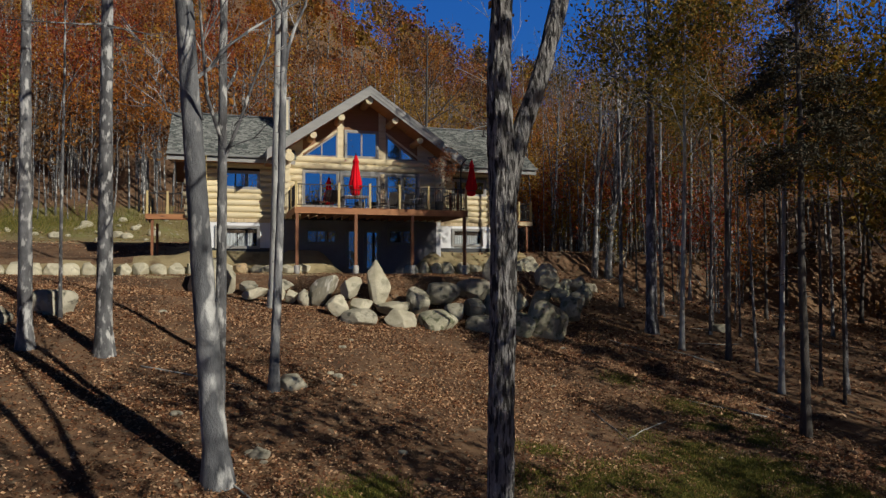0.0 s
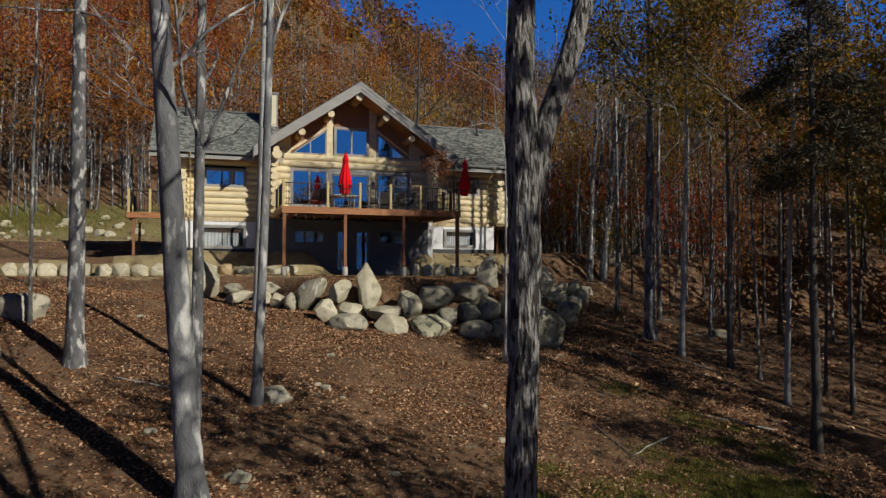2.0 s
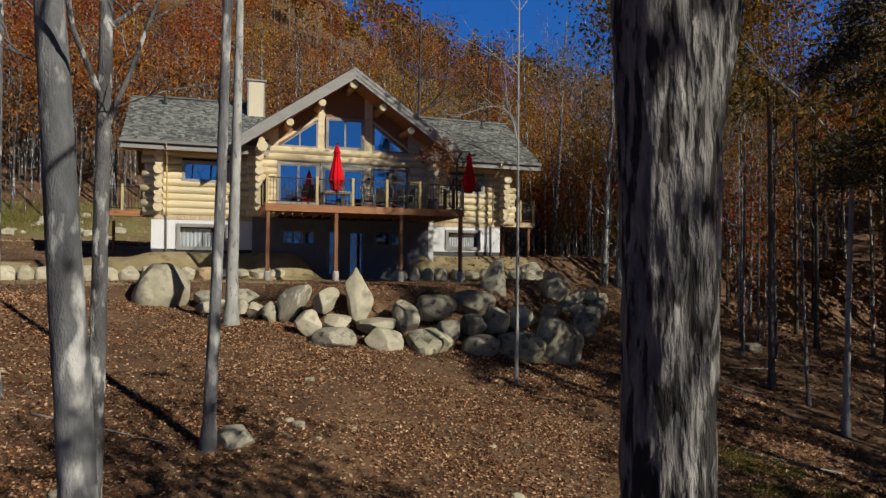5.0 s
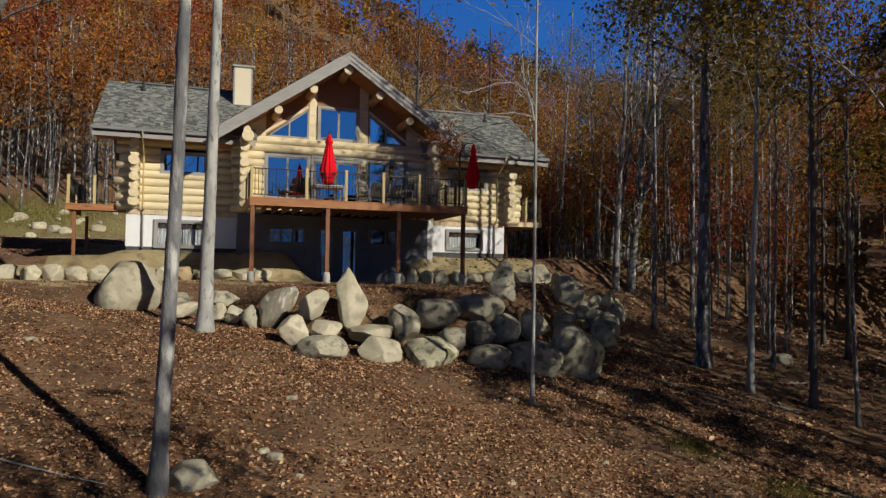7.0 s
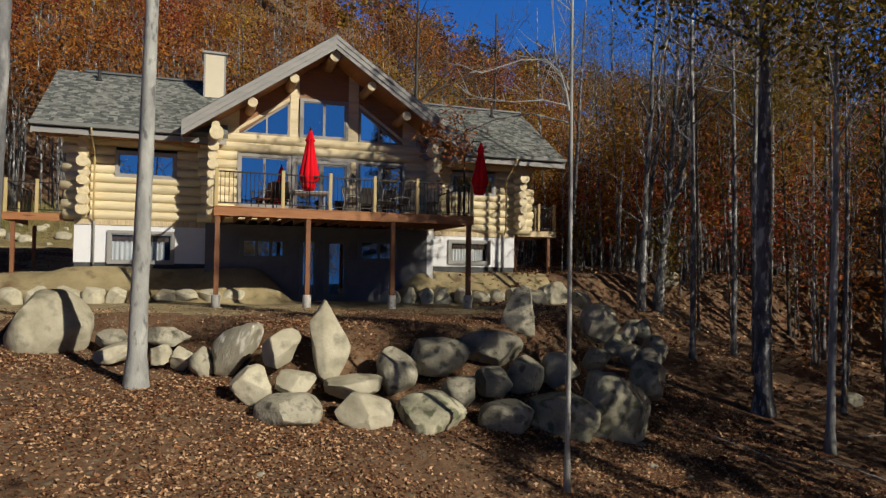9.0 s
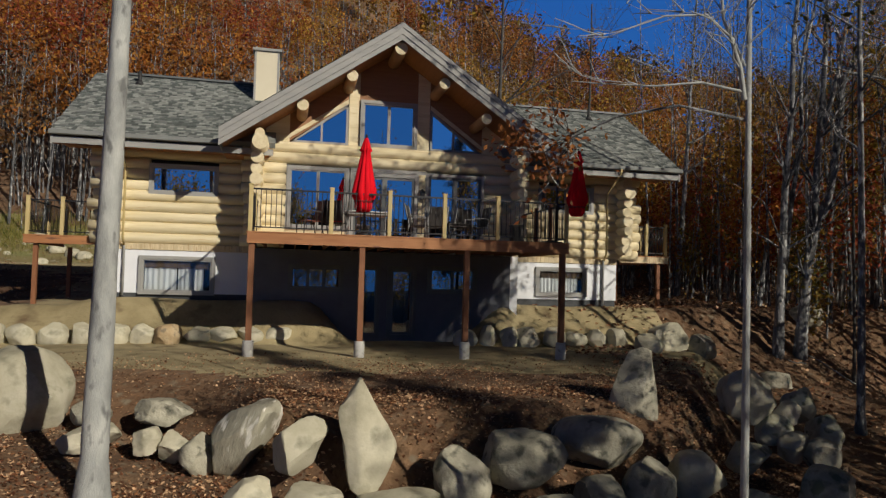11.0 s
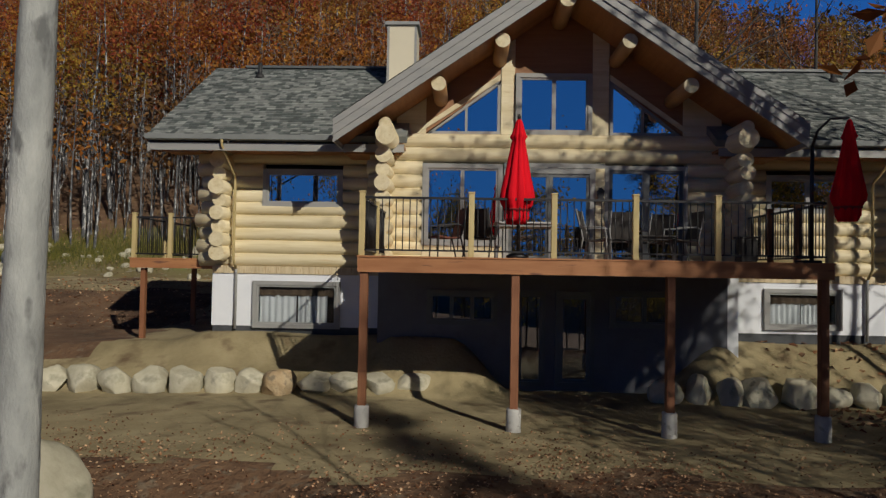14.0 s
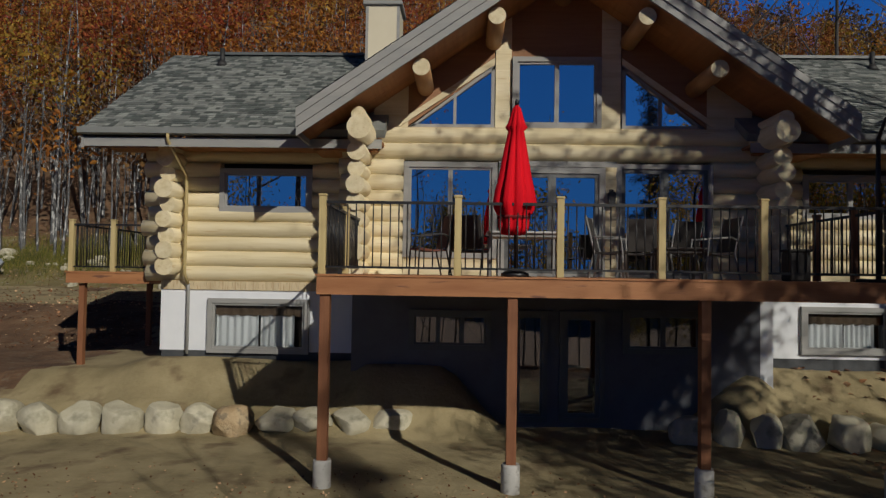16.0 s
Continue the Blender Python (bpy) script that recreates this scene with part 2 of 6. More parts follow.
def glass_material(ior=16.0):
    m = bpy.data.materials.new("window glass")
    m.use_nodes = True
    n, l = m.node_tree.nodes, m.node_tree.links
    n.remove(n["Principled BSDF"])
    clear, gloss = n.new("ShaderNodeBsdfTransparent"), n.new("ShaderNodeBsdfGlossy")
    clear.inputs[0].default_value = (0.72, 0.75, 0.77, 1)
    gloss.inputs["Roughness"].default_value = 0.01
    fr = n.new("ShaderNodeFresnel")
    fr.inputs[0].default_value = ior
    mix = n.new("ShaderNodeMixShader")
    l.new(fr.outputs[0], mix.inputs[0])
    l.new(clear.outputs[0], mix.inputs[1])
    l.new(gloss.outputs[0], mix.inputs[2])
    l.new(mix.outputs[0], n["Material Output"].inputs["Surface"])
    return m


GLASS = glass_material()
GLASS_PLAIN = glass_material(1.6)
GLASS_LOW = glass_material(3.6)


# ---- ground heights ----
def step(a, b, v):
    v = np.clip((v - a) / (b - a), 0, 1)
    return v * v * (3 - 2 * v)


def height(x, y):
    """The lie of the land: a slope below, a levelled terrace, a berm against the house, a hill behind."""
    x, y = np.asarray(x, float), np.asarray(y, float)
    xc = np.clip(x, -40, 70)
    yc = np.maximum(y, -70)
    left = 1 - step(11.5, 15.5, x)
    flat = np.minimum(yc, 24.7) + 0.25 * np.maximum(yc - 24.7, 0)
    ys = flat * left + np.minimum(yc, 62) * (1 - left)
    slope = -1.04 - 0.094 * (xc - 2.63) + 0.2 * (ys - 24.66)
    edge = 28.9 - 3.0 * step(3.4, 5.8, x) + 9.0 * step(11.0, 19.5, x)
    on = step(edge - 1.9, edge + 0.5, y)
    wings = np.maximum(1 - step(5.7, 7.2, x), step(10.0, 12.1, x))
    yb = y + 0.65 * step(3.6, 4.4, x) * (1 - step(11.6, 12.4, x))
    berm = wings * (0.45 * step(34.9, 35.4, y) + 0.73 * step(35.4, 36.6, yb)) * (1 - 0.22 * (1 - step(-1.4, -0.2, x)) - 0.1 * (1 - step(-4, -1.5, x)))
    terrace = -0.12 * (1 - step(26, 30, y)) + berm + 0.5 * step(40, 54, y)
    z = slope * (1 - on) + terrace * on
    z = z + (0.85 * step(39, 45.5, y) + 1.05 * step(50.5, 56, y)) * (1 - step(-4, 6, x))
    tall = 47 - 16 * step(12, 50, x) - 9 * step(50, 110, x)
    rise = np.clip((y - 54 + 0.10 * np.minimum(x, 0)) / 75, 0, 1.35)
    east = 13 * step(45, 130, x) * (1 - 0.8 * np.clip(rise, 0, 1))
    return z + east + tall * (rise ** 1.15) + 0.03 * np.sin(x * 1.7 + y * 0.6) * np.cos(y * 1.3) + 0.05 * np.sin(0.5 * x) * np.sin(0.41 * y + 1)


def at(x, y):
    return float(height(x, y))


# ---- mesh tools ----
class Shape:
    """Collects vertices and faces, then makes one mesh."""

    def __init__(self):
        self.v, self.f, self.s = [], [], []

    def add(self, verts, faces, smooth=False):
        n = len(self.v)
        self.v.extend([tuple(p) for p in verts])
        self.f.extend([tuple(i + n for i in f) for f in faces])
        self.s.extend([smooth] * len(faces))
        return self

    def box(self, x0, x1, y0, y1, z0, z1, m=None, bevel=0.0):
        if bevel:
            bm = bmesh.new()
            bmesh.ops.create_cube(bm, size=1.0)
            for v in bm.verts:
                v.co = Vector(((x0 + x1) / 2 + v.co.x * (x1 - x0), (y0 + y1) / 2 + v.co.y * (y1 - y0), (z0 + z1) / 2 + v.co.z * (z1 - z0)))
            bmesh.ops.bevel(bm, geom=bm.edges[:], offset=bevel, segments=1, affect="EDGES", profile=0.5)
            bm.verts.index_update()
            vs = [(m @ v.co if m else v.co.copy()) for v in bm.verts]
            fs = [[v.index for v in f.verts] for f in bm.faces]
            bm.free()
            return self.add(vs, fs)
        vs = [Vector((x, y, z)) for x in (x0, x1) for y in (y0, y1) for z in (z0, z1)]
        if m:
            vs = [m @ v for v in vs]
        return self.add(vs, [(0, 1, 3, 2), (4, 6, 7, 5), (0, 4, 5, 1), (2, 3, 7, 6), (0, 2, 6, 4), (1, 5, 7, 3)])

    def tube(self, pts, radii, n=8, caps=True, smooth=True, wob=0.0, rng=None):
        """A tapered tube along pts."""
        rings = []
        pts = [Vector(p) for p in pts]
        u = None
        for i, p in enumerate(pts):
            d = (pts[min(i + 1, len(pts) - 1)] - pts[max(i - 1, 0)]).normalized()
            if u is None:
                u = d.orthogonal().normalized()
            u = (u - d * u.dot(d)).normalized()
            w = d.cross(u)
            ring = []
            for k in range(n):
                a = 2 * math.pi * k / n
                r = radii[i] * (1 + (rng.uniform(-wob, wob) if rng else 0))
                ring.append(p + (u * math.cos(a) + w * math.sin(a)) * r)
            rings.append(ring)
        vs = [v for r in rings for v in r]
        fs = [(i * n + k, i * n + (k + 1) % n, (i + 1) * n + (k + 1) % n, (i + 1) * n + k) for i in range(len(pts) - 1) for k in range(n)]
        self.add(vs, fs, smooth)
        if caps:
            m = len(self.v) - len(vs)
            self.f.append(tuple(m + k for k in reversed(range(n))))
            self.f.append(tuple(m + (len(pts) - 1) * n + k for k in range(n)))
            self.s.extend([False, False])
        return self

    def bark(self, pts, rad, n, gap, amp, across, along, seed, lump=0.03):
        """A trunk whose bark stands in ridges: a fine tube with its surface moved in and out."""
        pts = [Vector(p) for p in pts]
        path, rr = [], []
        for i in range(len(pts) - 1):
            k = max(1, int((pts[i + 1] - pts[i]).length / gap))
            a, b = pts[max(i - 1, 0)], pts[min(i + 2, len(pts) - 1)]
            for j in range(k):
                t = j / k
                p = 0.5 * (2 * pts[i] + (pts[i + 1] - a) * t + (2 * a - 5 * pts[i] + 4 * pts[i + 1] - b) * t * t + (3 * pts[i] - a - 3 * pts[i + 1] + b) * t ** 3)
                path.append(p)
                rr.append(rad[i] + (rad[i + 1] - rad[i]) * t)
        path.append(pts[-1])
        rr.append(rad[-1])
        off = Vector((seed * 3.7, seed * 1.3, seed * 0.7))
        vs, u = [], None
        for i, p in enumerate(path):
            d = (path[min(i + 1, len(path) - 1)] - path[max(i - 1, 0)]).normalized()
            u = d.orthogonal().normalized() if u is None else (u - d * u.dot(d)).normalized()
            w = d.cross(u)
            for k in range(n):
                a = 2 * math.pi * k / n
                o = u * math.cos(a) + w * math.sin(a)
                q = Vector((o.x * rr[i] * across, o.y * rr[i] * across, p.z * along)) + off
                f = 1 - 2.2 * abs(noise.noise(q)) - 0.8 * abs(noise.noise(q * 2.3))
                big = noise.noise(Vector((o.x * 0.9, o.y * 0.9, p.z * 0.8)) + off) * lump
                vs.append(p + o * (rr[i] * (1 + big) + amp * f))
        m = len(path)
        fs = [(i * n + k, i * n + (k + 1) % n, (i + 1) * n + (k + 1) % n, (i + 1) * n + k) for i in range(m - 1) for k in range(n)]
        return self.add(vs, fs, True)

    def prism(self, outline, a, b, axis="y"):
        """A flat outline (pairs) drawn out from a to b along an axis."""
        n = len(outline)
        place = {"y": lambda p, t: (p[0], t, p[1]), "x": lambda p, t: (t, p[0], p[1]), "z": lambda p, t: (p[0], p[1], t)}[axis]
        vs = [place(p, a) for p in outline] + [place(p, b) for p in outline]
        fs = [tuple(range(n)), tuple(reversed(range(n, 2 * n)))] + [(i, i + n, (i + 1) % n + n, (i + 1) % n) for i in range(n)]
        return self.add(vs, fs)

    def mesh(self, name, mat):
        me = bpy.data.meshes.new(name)
        me.from_pydata(self.v, [], self.f)
        me.polygons.foreach_set("use_smooth", self.s)
        me.materials.append(mat)
        me.update()
        return me


def part(name, shape, mat, parent=None, label="", kind=""):
    """Links a Shape as one mesh object under a thing or a part."""
    ob = new(name, shape.mesh(name, mat))
    if parent:
        ob.parent = parent
        ob.matrix_parent_inverse = parent.matrix_basis.inverted()
    return tagged(ob, label, kind=kind)


def twin(ob, m, parent=None):
    """Another object on the same mesh, moved by m."""
    o = new(ob.name.split(".")[0], ob.data)
    o.matrix_basis = m
    o.parent = parent or ob.parent
    if o.parent:
        o.matrix_parent_inverse = o.parent.matrix_basis.inverted()
    return o


def thing(name, place, label, category, group=""):
    ob = new(name)
    ob.location = place
    ob.empty_display_size = 0.2
    return tagged(ob, label, category, group)


def big_mesh(name, verts, faces, mat, smooth=False):
    """A large mesh from numpy arrays of vertices and equal-sided faces."""
    me = bpy.data.meshes.new(name)
    k = faces.shape[1]
    me.vertices.add(len(verts))
    me.vertices.foreach_set("co", np.asarray(verts, np.float32).ravel())
    me.loops.add(faces.size)
    me.loops.foreach_set("vertex_index", faces.astype(np.int32).ravel())
    me.polygons.add(len(faces))
    me.polygons.foreach_set("loop_start", np.arange(0, faces.size, k, dtype=np.int32))
    me.polygons.foreach_set("use_smooth", np.full(len(faces), smooth))
    me.materials.append(mat)
    me.update(calc_edges=True)
    return me


def leaf_cloud(centres, size, rng, flat=0.0, long=1.5):
    """Small bent leaves (two triangles each) at the centres, randomly turned."""
    n = len(centres)
    a = rng.normal(size=(n, 3))
    a[:, 2] *= 1 - flat
    a /= np.linalg.norm(a, axis=1, keepdims=True)
    b = rng.normal(size=(n, 3))
    b[:, 2] *= 1 - flat
    b -= a * (a * b).sum(1, keepdims=True)
    b /= np.linalg.norm(b, axis=1, keepdims=True) + 1e-9
    c = np.cross(a, b)
    s = (size * rng.uniform(0.6, 1.4, n))[:, None]
    v = np.stack([centres - a * s * 0.5 * long, centres + b * s * 0.42 + c * s * 0.15, centres + a * s * 0.5 * long, centres - b * s * 0.42 + c * s * 0.15], 1)
    idx = np.arange(n)[:, None] * 4
    return v.reshape(-1, 3), np.concatenate([idx + [0, 1, 2], idx + [0, 2, 3]], 0)


# ---- ground ----
GROUND = material("forest soil", [(0.08, 0.045, 0.024), (0.15, 0.085, 0.045), (0.23, 0.14, 0.075)], 0.9, 1.0, 0.9, 9, (1, 1, 1), (0.19, 0.15, 0.10), depth=0.08, spot_at=(0.56, 0.70), spot_scale=5.0)
SAND = material("raked sandy soil", [(0.20, 0.163, 0.083), (0.31, 0.255, 0.137), (0.40, 0.335, 0.19)], 0.7, 1.0, 0.6, 12, (1, 1, 1), (0.14, 0.095, 0.05), depth=0.04, spot_at=(0.56, 0.72), spot_scale=1.3)


BANK = material("weedy earth bank", [(0.13, 0.10, 0.045), (0.22, 0.18, 0.075), (0.20, 0.21, 0.07)], 0.45, 1.0, 0.8, 8, (1, 1, 1), (0.30, 0.27, 0.20), depth=0.06, spot_at=(0.60, 0.66), spot_scale=3.0)


def build_ground():
    xs = np.concatenate([np.linspace(-900, -70, 14), np.linspace(-60, -14, 36), np.linspace(-13, 26, 132), np.linspace(27, 90, 50), np.linspace(100, 900, 14)])
    ys = np.concatenate([np.linspace(-900, -70, 14), np.linspace(-60, 2, 40), np.linspace(2.5, 44, 150), np.linspace(45, 140, 60), np.linspace(150, 900, 14)])
    gx, gy = np.meshgrid(xs, ys)
    v = np.stack([gx, gy, height(gx, gy)], -1).reshape(-1, 3)
    w, h = len(xs), len(ys)
    i = (np.arange(h - 1)[:, None] * w + np.arange(w - 1)[None]).ravel()
    f = np.stack([i, i + 1, i + w + 1, i + w], 1)
    me = big_mesh("ground", v, f, GROUND, True)
    me.materials.append(SAND)
    c = v[f].mean(1)
    wob = 0.5 * np.sin(c[:, 0] * 0.9) + 0.35 * np.sin(c[:, 0] * 2.3 + 1) + 0.3 * np.sin(c[:, 1] * 3.1)
    drive = (np.abs(c[:, 1] - 48.5 - wob) < 2.6) & (c[:, 0] < -1)
    sandy = drive | (c[:, 1] > 29.2 + wob) & (c[:, 1] < 44) & (c[:, 0] > np.where(c[:, 1] > 36.0 + wob * 0.4, -2.6, -9.0) + wob) & (c[:, 0] < 17.5 + wob)
    me.materials.append(BANK)
    bank = (c[:, 0] < 4 + wob) & (c[:, 1] > 51.3 + wob * 0.5) & (c[:, 1] < 59 + wob * 2)
    me.polygons.foreach_set("material_index", np.where(sandy, 1, np.where(bank, 2, 0)).astype(np.int32))
    tagged(new("ground", me), "sloping forest floor of brown soil with a sandy terrace", "ground", kind="structure")


build_ground()


def sky_backdrop():
    """Clear autumn sky far beyond the hill and the woods all round: a curved sheet that is paler towards the horizon."""
    m = bpy.data.materials.new("clear blue sky")
    m.use_nodes = True
    n, l = m.node_tree.nodes, m.node_tree.links
    n.remove(n["Principled BSDF"])
    e = n.new("ShaderNodeEmission")
    co = n.new("ShaderNodeTexCoord")
    sep = n.new("ShaderNodeSeparateXYZ")
    r = n.new("ShaderNodeMapRange")
    r.inputs[1].default_value, r.inputs[2].default_value = 0.0, 380.0
    mx = n.new("ShaderNodeMix")
    mx.data_type = "RGBA"
    mx.inputs["A"].default_value, mx.inputs["B"].default_value = (0.040, 0.19, 0.56, 1), (0.020, 0.120, 0.46, 1)
    l.new(co.outputs["Object"], sep.inputs[0])
    l.new(sep.outputs["Z"], r.inputs[0])
    l.new(r.outputs[0], mx.inputs["Factor"])
    l.new(mx.outputs["Result"], e.inputs["Color"])
    l.new(e.outputs[0], n["Material Output"].inputs["Surface"])
    ar = np.radians(np.linspace(-180, 180, 97))
    g, z = np.meshgrid(ar, np.linspace(0, 1, 12))
    zs = z[:, 0]
    z = -30 + z * (365 + 85 * np.cos(g))
    v = np.stack([8 + 800 * np.sin(g), 20 + 800 * np.cos(g), z], -1).reshape(-1, 3)
    w = len(ar)
    i = (np.arange(len(zs) - 1)[:, None] * w + np.arange(w - 1)[None]).ravel()
    me = big_mesh("backdrop", v, np.stack([i, i + w, i + w + 1, i + 1], 1), m, True)
    tagged(new("backdrop", me), "clear deep blue autumn sky beyond the hill", "sky", kind="structure")


sky_backdrop()

# ---- house ----
RIDGE_X = 8.13
# brown stands in for the roof overhang's shade on the gable wall
GABLE = material("brown stained boarding", [(0.26, 0.125, 0.055), (0.34, 0.17, 0.075)], 2.0, 0.6, 0.2, 20, (0.4, 6, 6))
GUTTER = material("aged grey gutter", [(0.20, 0.215, 0.21), (0.28, 0.295, 0.285)], 2.0, 0.5, 0.05, 50)
house = thing("log_house", (RIDGE_X, 40, 0), "two-storey yellow log house with grey shingle roof and white basement", "house")
rng = random.Random(4)
COURSE = 0.318


def log_wall(parent, axis, line, a, b, z0, z1, gaps=(), radius=0.175, shift=0.0, over=(0.45, 0.45), mat=None, uneven=0.03):
    """Stacked round logs along an axis at a line, notched past the corners, cut short at window gaps (a, b, z0, z1)."""
    count = int(round((z1 - z0) / COURSE))
    for i in range(count):
        zc = z0 + COURSE * (i + 0.5) + shift
        cuts = [g for g in gaps if g[2] < zc < g[3]]
        spans, left = [], a - over[0] * rng.uniform(0.85, 1.15)
        for g in sorted(cuts):
            spans.append((left, g[0]))
            left = g[1]
        spans.append((left, b + over[1] * rng.uniform(0.85, 1.15)))
        for s0, s1 in spans:
            if s1 - s0 < 0.08:
                continue
            s = Shape()
            k = max(2, int((s1 - s0) / 0.7))
            pts, rad = [], []
            r = radius * rng.uniform(1 - uneven, 1.01 + uneven)
            for j in range(k + 1):
                t = s0 + (s1 - s0) * j / k
                o = rng.uniform(-0.008, 0.008)
                pts.append((t, line + o, zc + o) if axis == "x" else (line + o, t, zc + o))
                rad.append(r * rng.uniform(0.985, 1.015))
            s.tube(pts, rad, 14)
            part("log", s, mat or (LOG if axis == "x" else LOG_Y), parent)


def slab(name, x0, x1, y0, y1, z0, z1, mat, parent, label="", bevel=0.0):
    return part(name, Shape().box(x0, x1, y0, y1, z0, z1, None, bevel), mat, parent, label)


def ring(s, x0, x1, z0, z1, w, y0, y1):
    """A rectangular frame of one piece around an opening."""
    o = [(x0 - w, z0 - w), (x1 + w, z0 - w), (x1 + w, z1 + w), (x0 - w, z1 + w)]
    n = [(x0, z0), (x1, z0), (x1, z1), (x0, z1)]
    vs = [(a, y, c) for y in (y0, y1) for a, c in o + n]
    fs = []
    for i in range(4):
        j = (i + 1) % 4
        fs += [(i, j, 4 + j, 4 + i), (8 + j, 8 + i, 12 + i, 12 + j), (j, i, 8 + i, 8 + j), (4 + i, 4 + j, 12 + j, 12 + i)]
    return s.add(vs, fs)


def window(parent, x0, x1, z0, z1, y, panes=2, curtain=False, casing=0.10, label="", door=False, dark=False):
    """A framed window in a wall facing -y: casing, sash bars, glass panes, a box behind painted near-black as an unlit
    room.
    """
    s = Shape()
    ring(s, x0, x1, z0, z1, casing, y - 0.05, y + 0.12)
    w = part("door" if door else "window", s, TRIM_DARK if dark else TRIM, parent, label)
    step_x = (x1 - x0) / panes
    for i in range(panes):
        a, b = x0 + i * step_x, x0 + (i + 1) * step_x
        f = 0.045 if not door else 0.08
        s = Shape()
        ring(s, a + f, b - f, z0 + f, z1 - f, f - 0.002, y - 0.02, y + 0.06)
        part("sash", s, TRIM_DARK if door or dark else TRIM, w)
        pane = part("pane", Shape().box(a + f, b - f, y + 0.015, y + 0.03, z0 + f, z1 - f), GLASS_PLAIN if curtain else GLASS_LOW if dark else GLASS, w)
        pane.visible_shadow = False
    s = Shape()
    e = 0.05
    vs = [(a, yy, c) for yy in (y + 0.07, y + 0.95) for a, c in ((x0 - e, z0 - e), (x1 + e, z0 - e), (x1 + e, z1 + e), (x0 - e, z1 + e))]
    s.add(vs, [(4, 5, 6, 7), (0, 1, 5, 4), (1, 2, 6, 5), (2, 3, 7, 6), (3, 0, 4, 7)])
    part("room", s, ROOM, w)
    if curtain:
        k = 40
        for c0, c1 in ((x0 + 0.05, x0 + (x1 - x0) * 0.49), (x0 + (x1 - x0) * 0.51, x1 - (x1 - x0) * 0.12)):
            vs, fs = [], []
            for j in range(k + 1):
                t = c0 + (c1 - c0) * j / k
                yy = y + 0.12 + 0.022 * math.sin(j * 0.9) + 0.01 * math.sin(j * 2.9)
                vs += [(t, yy, z0 + 0.02), (t, yy, z1 - 0.10)]
            fs = [(2 * j, 2 * j + 2, 2 * j + 3, 2 * j + 1) for j in range(k)]
            part("curtain", Shape().add(vs, fs, True), CURTAIN, w)
        vs = []
        for j in range(61):
            t = x0 + 0.02 + (x1 - x0 - 0.04) * j / 60
            yy = y + 0.085 + 0.008 * math.sin(j * 0.9)
            vs += [(t, yy, z1 - 0.24 - 0.03 * abs(math.sin(j * 0.42))), (t, yy, z1 + 0.01)]
        part("valance", Shape().add(vs, [(2 * j, 2 * j + 2, 2 * j + 3, 2 * j + 1) for j in range(60)], True), VALANCE, w, "brown cloth valance")
    return w


WF, GF = 36.69, 35.94        # front faces of the wings and of the great room
WY, GY = WF + 0.15, GF + 0.15

# basements
slab("foundation", -0.22, 3.95, WF + 0.02, WF + 0.25, 0.0, 1.32, FOUND, house)
slab("foundation", 12.30, 16.03, WF + 0.02, WF + 0.25, 0.0, 1.38, FOUND, house)
slab("basement_wall", -0.25, 0.0, WF + 0.252, 44.0, 1.32, 2.60, STUCCO, house)
slab("foundation", -0.22, -0.02, WF + 0.252, 44.0, 0, 1.318, FOUND, house)
slab("basement_wall", 15.81, 16.06, WF + 0.252, 44.0, 1.38, 2.60, STUCCO, house)
# this side wall under the deck has its shade painted in
slab("basement_wall", 3.95, 4.2, GF + 0.06, WF + 0.25, 0.0, 2.74, STUCCO_SHADED, house)
slab("basement_wall", 12.05, 12.30, GF + 0.06, WF + 0.25, 0.0, 2.74, STUCCO, house)


def pierced_wall(x0, x1, z0, z1, y, holes, thick, mat, parent, label=""):
    """A wall facing -y with rectangular openings cut through it."""
    xs = sorted({x0, x1, *[h[0] for h in holes], *[h[1] for h in holes]})
    for a, b in zip(xs, xs[1:]):
        c = z0
        for h in sorted([h for h in holes if h[0] < (a + b) / 2 < h[1]], key=lambda h: h[2]):
            if h[2] > c:
                slab("wall_panel", a, b, y, y + thick, c, h[2], mat, parent)
            c = h[3]
        if c < z1:
            slab("wall_panel", a, b, y, y + thick, c, z1, mat, parent)


pierced_wall(-0.25, 3.95, 1.32, 2.60, WF, [(0.88, 2.84, 1.38, 2.33)], 0.25, STUCCO, house)
pierced_wall(12.30, 16.06, 1.38, 2.60, WF, [(13.25, 14.88, 1.58, 2.36)], 0.25, STUCCO, house)
low = [(5.1, 6.75, 1.50, 2.30), (7.2, 7.85, 0.12, 2.30), (8.1, 9.0, 0.12, 2.30), (9.35, 10.95, 1.5, 2.36)]
# front wall below the deck, darkened in colour for the deck's shade
pierced_wall(4.2, 12.05, 0.0, 2.74, GF + 0.06, low, 0.22, STUCCO_SHADED, house)
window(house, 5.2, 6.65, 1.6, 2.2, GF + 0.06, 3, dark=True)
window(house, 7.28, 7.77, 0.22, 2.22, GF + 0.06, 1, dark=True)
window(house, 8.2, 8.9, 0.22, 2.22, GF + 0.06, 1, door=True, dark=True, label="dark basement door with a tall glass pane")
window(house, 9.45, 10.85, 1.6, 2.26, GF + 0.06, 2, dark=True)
# wing basement windows sit proud of the panels
window(house, 0.88, 2.84, 1.38, 2.33, WF - 0.03, 1, curtain=True, label="grey-framed basement window with white curtains")
window(house, 13.25, 14.88, 1.58, 2.36, WF - 0.03, 1, curtain=True, label="grey-framed basement window with white curtains")

